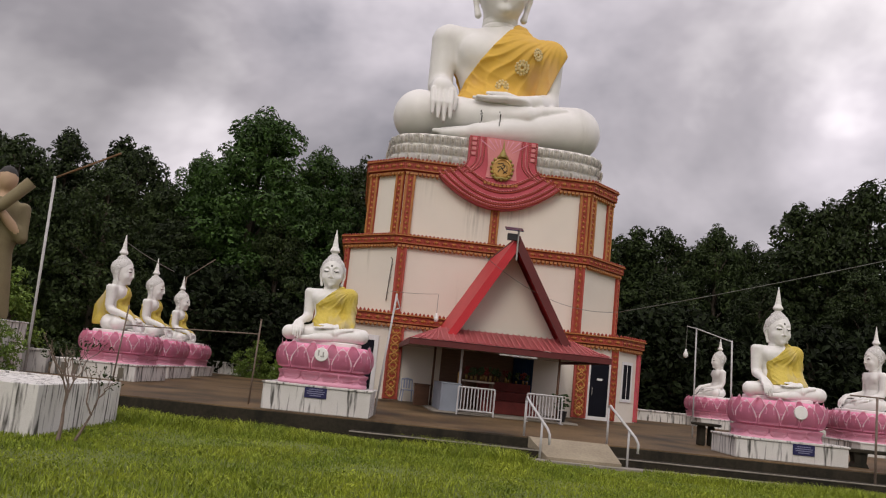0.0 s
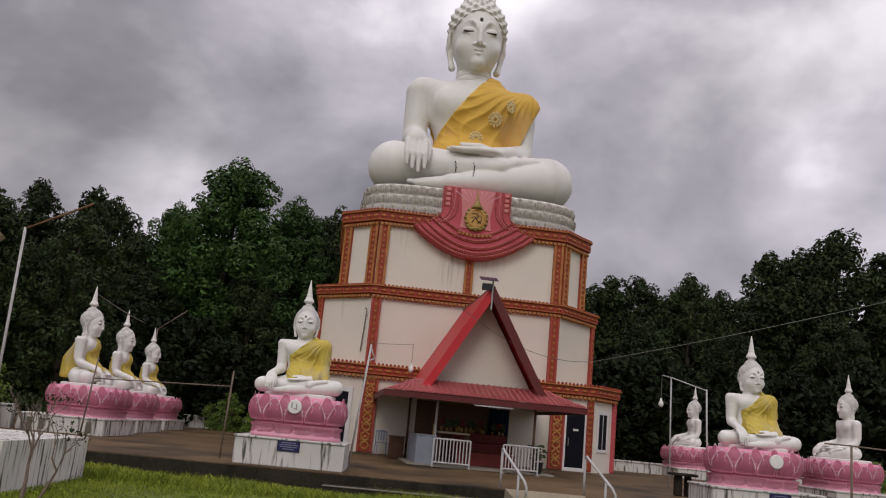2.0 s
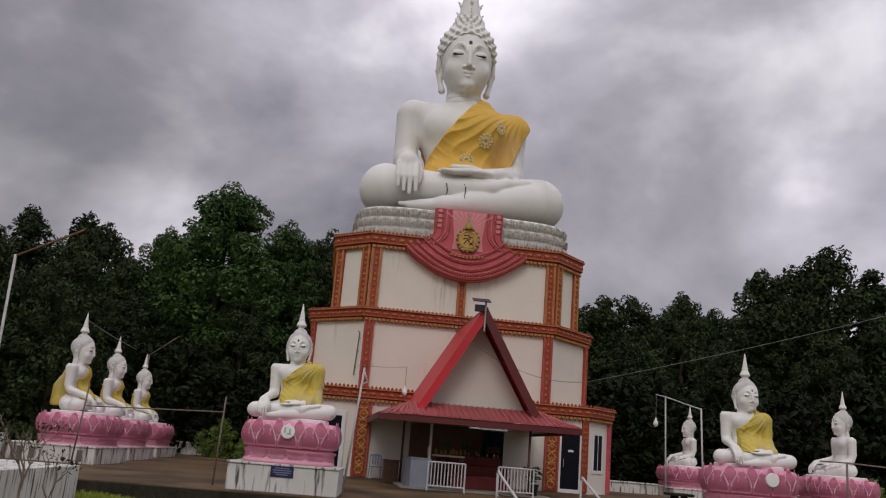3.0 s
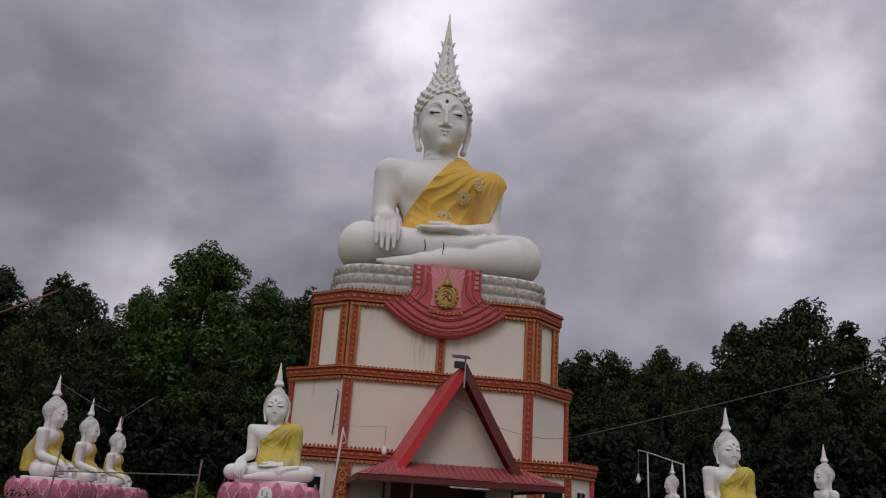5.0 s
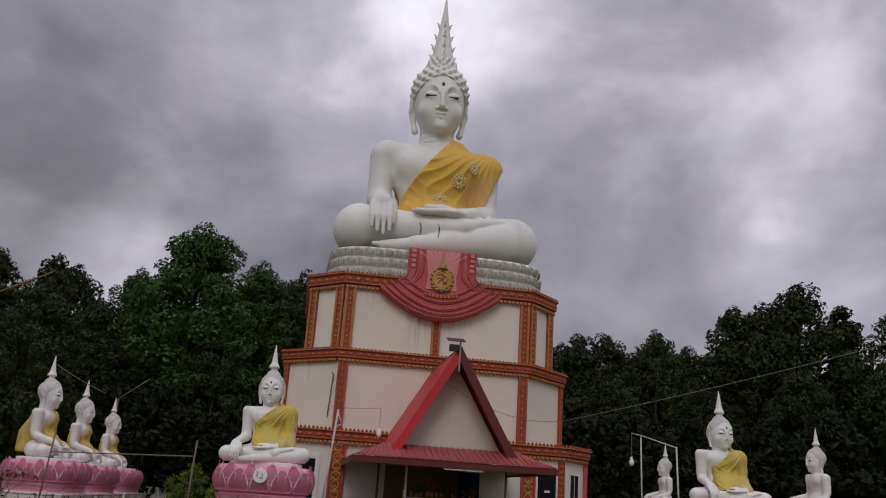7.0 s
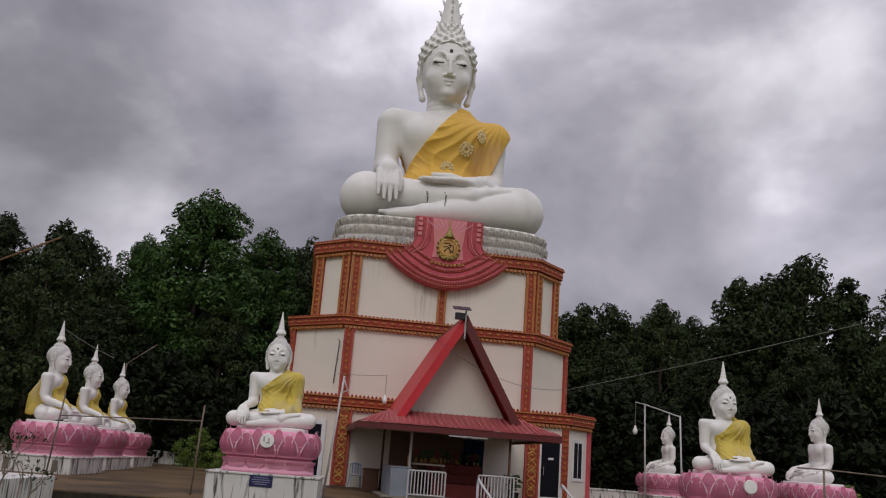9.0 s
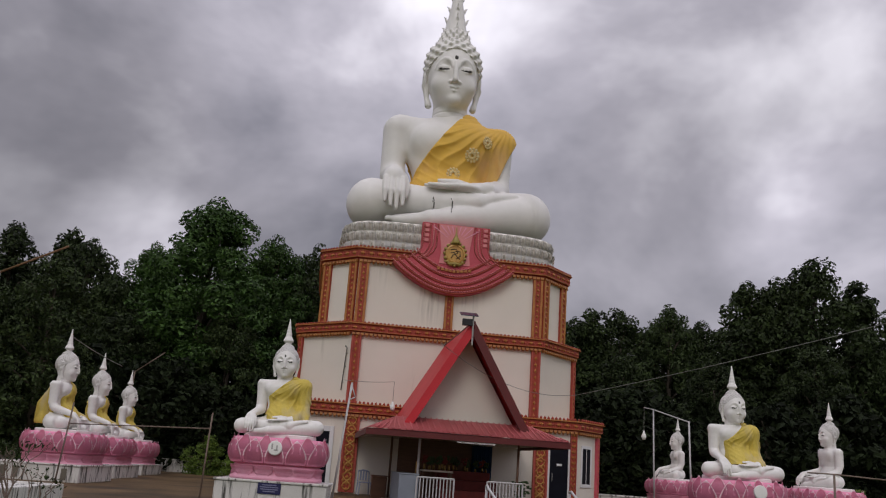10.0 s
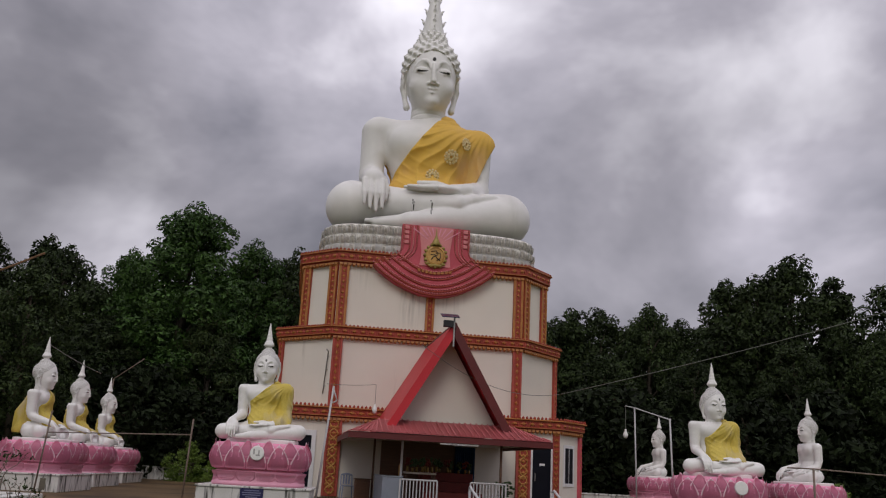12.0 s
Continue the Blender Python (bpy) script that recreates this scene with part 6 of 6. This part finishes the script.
# ---------------------------------------------------------------- trees
def leaf_cloud(name, clumps, per, size, mat, seed):
    """Small bent leaves scattered over the outsides of many clumps."""
    r = np.random.default_rng(seed)
    C, N = [], []
    for (cx, cy, cz, rx, ry, rz) in clumps:
        k = int(per * (rx * rz))
        d = r.normal(size=(k, 3))
        d /= np.linalg.norm(d, axis=1)[:, None]
        rad = r.uniform(0.55, 1.08, (k, 1)) ** 0.6
        C.append(np.array((cx, cy, cz)) + d * rad * np.array((rx, ry, rz)))
        N.append(d)
    C, N = np.concatenate(C), np.concatenate(N)
    k = len(C)
    N = N + r.normal(0, 0.55, (k, 3)) + np.array((0, 0, 0.35))
    N /= np.linalg.norm(N, axis=1)[:, None]
    T = np.cross(N, r.normal(size=(k, 3)))
    T /= np.linalg.norm(T, axis=1)[:, None]
    B = np.cross(N, T)
    s = size * r.uniform(0.6, 1.4, (k, 1))
    a = C - T * s
    b = C + B * s * 0.48 + N * s * 0.12
    c = C + T * s - np.array((0, 0, 0.25)) * s
    d = C - B * s * 0.48 + N * s * 0.12
    V = np.stack([a, b, c, d], 1).reshape(-1, 3)
    F = (np.arange(k)[:, None] * 4 + np.array([[0, 1, 2, 3]])).tolist()
    me = bpy.data.meshes.new(name)
    me.from_pydata(V.tolist(), [], F)
    me.materials.append(mat)
    me.update()
    return me


def make_tree(seed, h, r, mat, shape="dome", leaves=16000, size=0.15):
    """Trunk, limbs and a crown of many loose sprays; returns trunk and crown meshes."""
    q = random.Random(seed)
    bm = bmesh.new()
    lean = (q.uniform(-0.3, 0.3), q.uniform(-0.3, 0.3))
    tube(bm, [(0, 0, -0.5), (lean[0] * 0.4, 0, h * 0.3), (lean[0], lean[1], h * 0.6), (0, 0, h * 0.93)], [0.34, 0.27, 0.17, 0.03], 8)
    lobes = [(q.uniform(0, math.tau), q.uniform(0.75, 1.2)) for _ in range(7)]
    clumps = []
    n = 150
    for k in range(n):
        f = ((k + 0.5) / n) ** 0.85
        z = h * (0.10 + 0.86 * f)
        if shape == "dome":
            env = math.sin(math.pi * (0.16 + 0.80 * f)) ** 0.75
        elif shape == "round":
            env = (1.04 - f ** 2.2) ** 0.7 * (0.8 + 0.2 * min(1, f * 3))
        else:
            env = (0.62 + 0.38 * math.sin(11 * f + seed)) * (1.05 - 0.7 * f)
        a = k * 2.39996 + q.uniform(-0.4, 0.4)
        lobe = 0.8 + 0.25 * sum(math.cos(a - b) * c for b, c in lobes) / 4
        d = r * env * lobe * math.sqrt(q.uniform(0.12, 1.0))
        s = r * q.uniform(0.13, 0.25) * (1.1 - 0.35 * f)
        c = (d * math.cos(a), d * math.sin(a), z + q.uniform(-0.5, 0.5))
        clumps.append((*c, s, s, s * q.uniform(0.5, 0.8)))
        if k % 7 == 0:
            z0 = max(h * 0.15, z - h * 0.14)
            tube(bm, [(0, 0, z0), (c[0] * 0.5, c[1] * 0.5, z0 + (z - z0) * 0.65), (c[0] * 0.95, c[1] * 0.95, z)], [0.09, 0.06, 0.02], 5)
    for k in range(5):
        a = q.uniform(0, math.tau)
        clumps.append((0.09 * r * k * math.cos(a), 0.09 * r * k * math.sin(a), h * (0.99 - 0.025 * k), r * 0.12, r * 0.12, r * 0.13))
    weight = sum(c[3] * c[5] for c in clumps)
    crown = leaf_cloud("crown", clumps, leaves / weight, size, mat, seed)
    return finish(bm, "trunk", M["bark"], True), crown


KINDS = {
    "broad": make_tree(3, 15.0, 5.6, M["leaf_a"], "round", 46000, 0.12),
    "broad2": make_tree(8, 14.0, 5.0, M["leaf_b"], "dome", 21000, 0.15),
    "dark": make_tree(14, 14.0, 4.8, M["leaf_b"], "dome", 21000, 0.145),
    "slim": make_tree(12, 14.0, 3.8, M["leaf_b"], "slim", 16000, 0.14),
    "slim2": make_tree(21, 13.0, 3.6, M["leaf_b"], "slim", 16000, 0.14),
    "bush": make_tree(30, 3.4, 2.0, M["leaf_c"], "dome", 7000, 0.085),
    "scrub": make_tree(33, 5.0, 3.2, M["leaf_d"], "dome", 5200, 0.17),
}


def tree(kind, x, y, h, spin, base, label, wide=1.0, group="trees behind the shrine"):
    trunk, crown = KINDS[kind]
    k = h / base
    low = kind in ("bush", "scrub")
    t = thing("shrub" if low else "tree", pose(x, y, GRASS_Z, 0, 0, spin) @ Matrix.Diagonal((k * wide, k * wide, k, 1)), label, "shrub" if low else "tree", group)
    shared("trunk", trunk, t, Matrix())
    shared("crown", crown, t, Matrix())


TREES = [
    ("broad", -11.7, 51.0, 16.2, 20, 1.08), ("broad", -8.2, 53.5, 14.8, 140, 0.85), ("dark", -5.6, 55.0, 14.9, 200, 0.8), ("slim", -24.4, 53.0, 14.4, 60, 1.0), ("slim2", -21.2, 54.0, 14.4, 200, 1.1), ("dark", -19.2, 52.0, 13.4, 10, 0.8),
    ("broad2", -16.9, 50.5, 11.0, 80, 0.9), ("broad2", -28.5, 52.0, 13.4, 310, 1.0), ("slim", -32.5, 53.0, 14.6, 15, 1.1), ("dark", -36.5, 52.0, 13.6, 75, 1.1), ("broad2", 1.5, 60.0, 13.0, 40, 1.0), ("broad", -15.6, 53.0, 13.6, 250, 0.75),
    ("dark", 9.6, 54.5, 12.2, 60, 0.9), ("slim2", 12.4, 54.0, 12.0, 10, 1.1), ("broad2", 14.6, 55.0, 12.2, 250, 0.85), ("dark", 17.6, 54.0, 12.6, 100, 0.85), ("broad2", 20.4, 56.0, 12.0, 300, 0.8), ("slim", 22.0, 52.0, 14.2, 130, 1.05),
    ("dark", 24.2, 52.5, 14.6, 220, 0.8), ("broad2", 26.3, 52.0, 15.8, 330, 0.9), ("slim2", 29.8, 53.0, 15.0, 300, 1.1), ("dark", 33.4, 52.0, 14.8, 10, 1.0), ("broad2", 37.5, 53.0, 14.4, 45, 1.1),
    ("broad2", 24.0, 47.5, 9.6, 190, 1.0), ("dark", 18.5, 48.5, 8.6, 90, 1.1), ("broad2", 13.2, 49.5, 8.4, 290, 1.1), ("dark", 29.5, 47.0, 10.5, 120, 1.0), ("broad2", 34.0, 46.5, 10.5, 12, 1.0),
    ("dark", -22.0, 48.0, 9.4, 150, 1.1), ("broad2", -15.0, 47.5, 8.6, 35, 1.1), ("dark", -9.4, 48.0, 9.4, 255, 0.9), ("dark", -28.0, 47.0, 10.0, 5, 1.1), ("dark", -5.5, 50.5, 9.0, 15, 0.9), ("broad2", -34.0, 46.5, 10.5, 50, 1.1),
    ("dark", -17.0, 60.0, 12.4, 5, 1.6), ("broad2", 20.0, 62.0, 13.0, 77, 1.5), ("broad2", -27.0, 61.0, 13.4, 99, 1.5), ("dark", 8.0, 64.0, 12.6, 11, 1.4), ("broad2", -5.0, 66.0, 14.2, 210, 1.5), ("dark", 30.0, 64.0, 15.0, 33, 1.5), ("dark", 13.5, 66.0, 13.0, 66, 1.5), ("broad2", -10.5, 62.0, 14.4, 120, 1.5), ("dark", 24.0, 60.0, 12.6, 60, 1.4), ("broad2", -37.0, 62.0, 14.0, 60, 1.5),
    ("broad2", -16.6, 41.0, 10.0, 200, 0.95), ("dark", -20.6, 40.0, 10.6, 100, 1.0), ("broad2", -25.5, 40.5, 10.0, 20, 1.0),
]
BASE = {"scrub": 5.0, "dark": 14.0, "broad": 15.0, "broad2": 14.0, "slim": 14.0, "slim2": 13.0, "bush": 3.4}
for kind, x, y, h, spin, wide in TREES:
    lab = {"broad": "broad leafy green tree with a full rounded crown", "broad2": "dark green forest tree with an uneven crown", "dark": "dark green forest tree with a dense rounded crown", "slim": "tall dark tree with a ragged narrow crown", "slim2": "dark forest tree with thin tufted crown"}[kind]
    tree(kind, x, y, h, spin, BASE[kind], lab, wide)
q = random.Random(17)
# scrub along the foot of the woods, its colour holding the canopy's shade
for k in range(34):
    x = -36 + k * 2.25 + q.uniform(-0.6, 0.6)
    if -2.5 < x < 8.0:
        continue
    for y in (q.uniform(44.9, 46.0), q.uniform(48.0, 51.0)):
        tree("scrub", x + q.uniform(-0.8, 0.8), y, q.uniform(3.6, 6.4), q.uniform(0, 360), 5.0, "leafy shrub at the wood's edge, coloured dark for tree shade", 1.05, "shrubs of the wood's edge")
for x, y, h in ((-7.2, 42.0, 1.6), (-8.6, 43.0, 2.0), (-5.4, 41.0, 1.4), (-13.5, 22.5, 2.2), (-12.2, 21.5, 1.7), (-15.0, 23.0, 2.9), (-16.2, 26.0, 3.6), (-14.4, 28.5, 3.2), (-12.4, 23.4, 1.9), (-13.6, 25.0, 2.6), (16.8, 30.5, 1.6)):
    tree("bush", x, y, h, q.uniform(0, 360), 3.4, "leafy bright green garden shrub", 1.0, "garden shrubs")

# the bare shrub before the planter
sh = thing("bare_shrub", pose(-5.55, 13.3, GRASS_Z) @ Matrix.Scale(1.35, 4), "half-bare dry shrub with thin forked twigs", "shrub")
bm, tips = bmesh.new(), []


def fork(p, d, length, r, depth):
    e = p + d * length
    tube(bm, [p, p.lerp(e, 0.5) + Vector((q.uniform(-1, 1), q.uniform(-1, 1), 0)) * 0.03, e], [r, r * 0.85, r * 0.6], 5)
    if depth == 0:
        tips.append(e)
        return
    for _ in range(2 if depth < 3 else 3):
        n = (d + Vector((q.uniform(-0.62, 0.62), q.uniform(-0.62, 0.62), q.uniform(-0.05, 0.4)))).normalized()
        fork(e, n, length * q.uniform(0.6, 0.85), r * 0.6, depth - 1)


fork(Vector((0, 0, 0)), Vector((0.02, 0, 1)), 0.38, 0.026, 4)
fork(Vector((0.15, 0.1, 0)), Vector((0.45, 0, 1)).normalized(), 0.34, 0.02, 3)
part("branchwork", bm, M["twig"], sh)
sprigs = leaf_cloud("leaves", [(t.x, t.y, t.z, 0.1, 0.1, 0.07) for t in tips], 900, 0.022, M["leaf_b"], 4)
shared("leaves", sprigs, sh, Matrix())


# ---------------------------------------------------------------- grass
def grass(name, x0, x1, y0, y1, count, tall, seed, label):
    r = np.random.default_rng(seed)
    x, y = r.uniform(x0, x1, count), r.uniform(y0, y1, count)
    patch = np.sin(x * 1.3 + 2 * np.sin(y * 0.7)) * np.sin(y * 1.1 + x * 0.4)
    h = tall * r.uniform(0.5, 1.3, count) * (1 + 0.45 * patch)
    a = r.uniform(0, math.tau, count)
    w = 0.006 + 0.008 * r.uniform(0, 1, count)
    lean = r.normal(0, 0.45, (count, 2)) * h[:, None]
    z = np.full(count, GRASS_Z - 0.06)
    p = np.stack([x, y, z], 1)
    s = np.stack([np.cos(a) * w, np.sin(a) * w, 0 * w], 1)
    mid = p + np.stack([lean[:, 0] * 0.35, lean[:, 1] * 0.35, h * 0.6 + 0.03], 1)
    tip = p + np.stack([lean[:, 0], lean[:, 1], h + 0.03], 1)
    V = np.stack([p - s, p + s, mid + s * 0.7, mid - s * 0.7, tip], 1).reshape(-1, 3)
    i = np.arange(count)[:, None] * 5
    F = (i + np.array([[0, 1, 2, 3]])).tolist() + (i + np.array([[3, 2, 4]])).tolist()
    me = bpy.data.meshes.new(name)
    me.from_pydata(V.tolist(), [], F)
    me.materials.append(M["grass"])
    me.update()
    tagged(new(name, me), label, "grass", kind="stuff")


grass("lawn_grass", -9, 11, 8.0, 18.0, 110000, 0.065, 2, "short bright green lawn grass")
grass("tall_grass", -6.5, 2.2, 17.2, 19.0, 14000, 0.17, 3, "longer grass along the platform edge")
grass("tall_grass", 4.6, 11, 17.0, 18.1, 9000, 0.11, 6, "longer grass along the step")

# broad-leaved weeds between the blades
wr = random.Random(9)
patches = []
for _ in range(420):
    x, y = wr.uniform(-6, 10), wr.uniform(10.5, 17.9)
    if noise.noise((x * 0.55, y * 0.8, 3.0)) > -0.05:
        patches.append((x, y, GRASS_Z + 0.03, wr.uniform(0.08, 0.2), wr.uniform(0.08, 0.2), wr.uniform(0.04, 0.09)))
weeds = new("lawn_weeds", leaf_cloud("lawn_weeds", patches, 2600, 0.026, M["grass"], 12))
tagged(weeds, "patches of small broad-leaved weeds in the lawn", "weeds", kind="stuff")
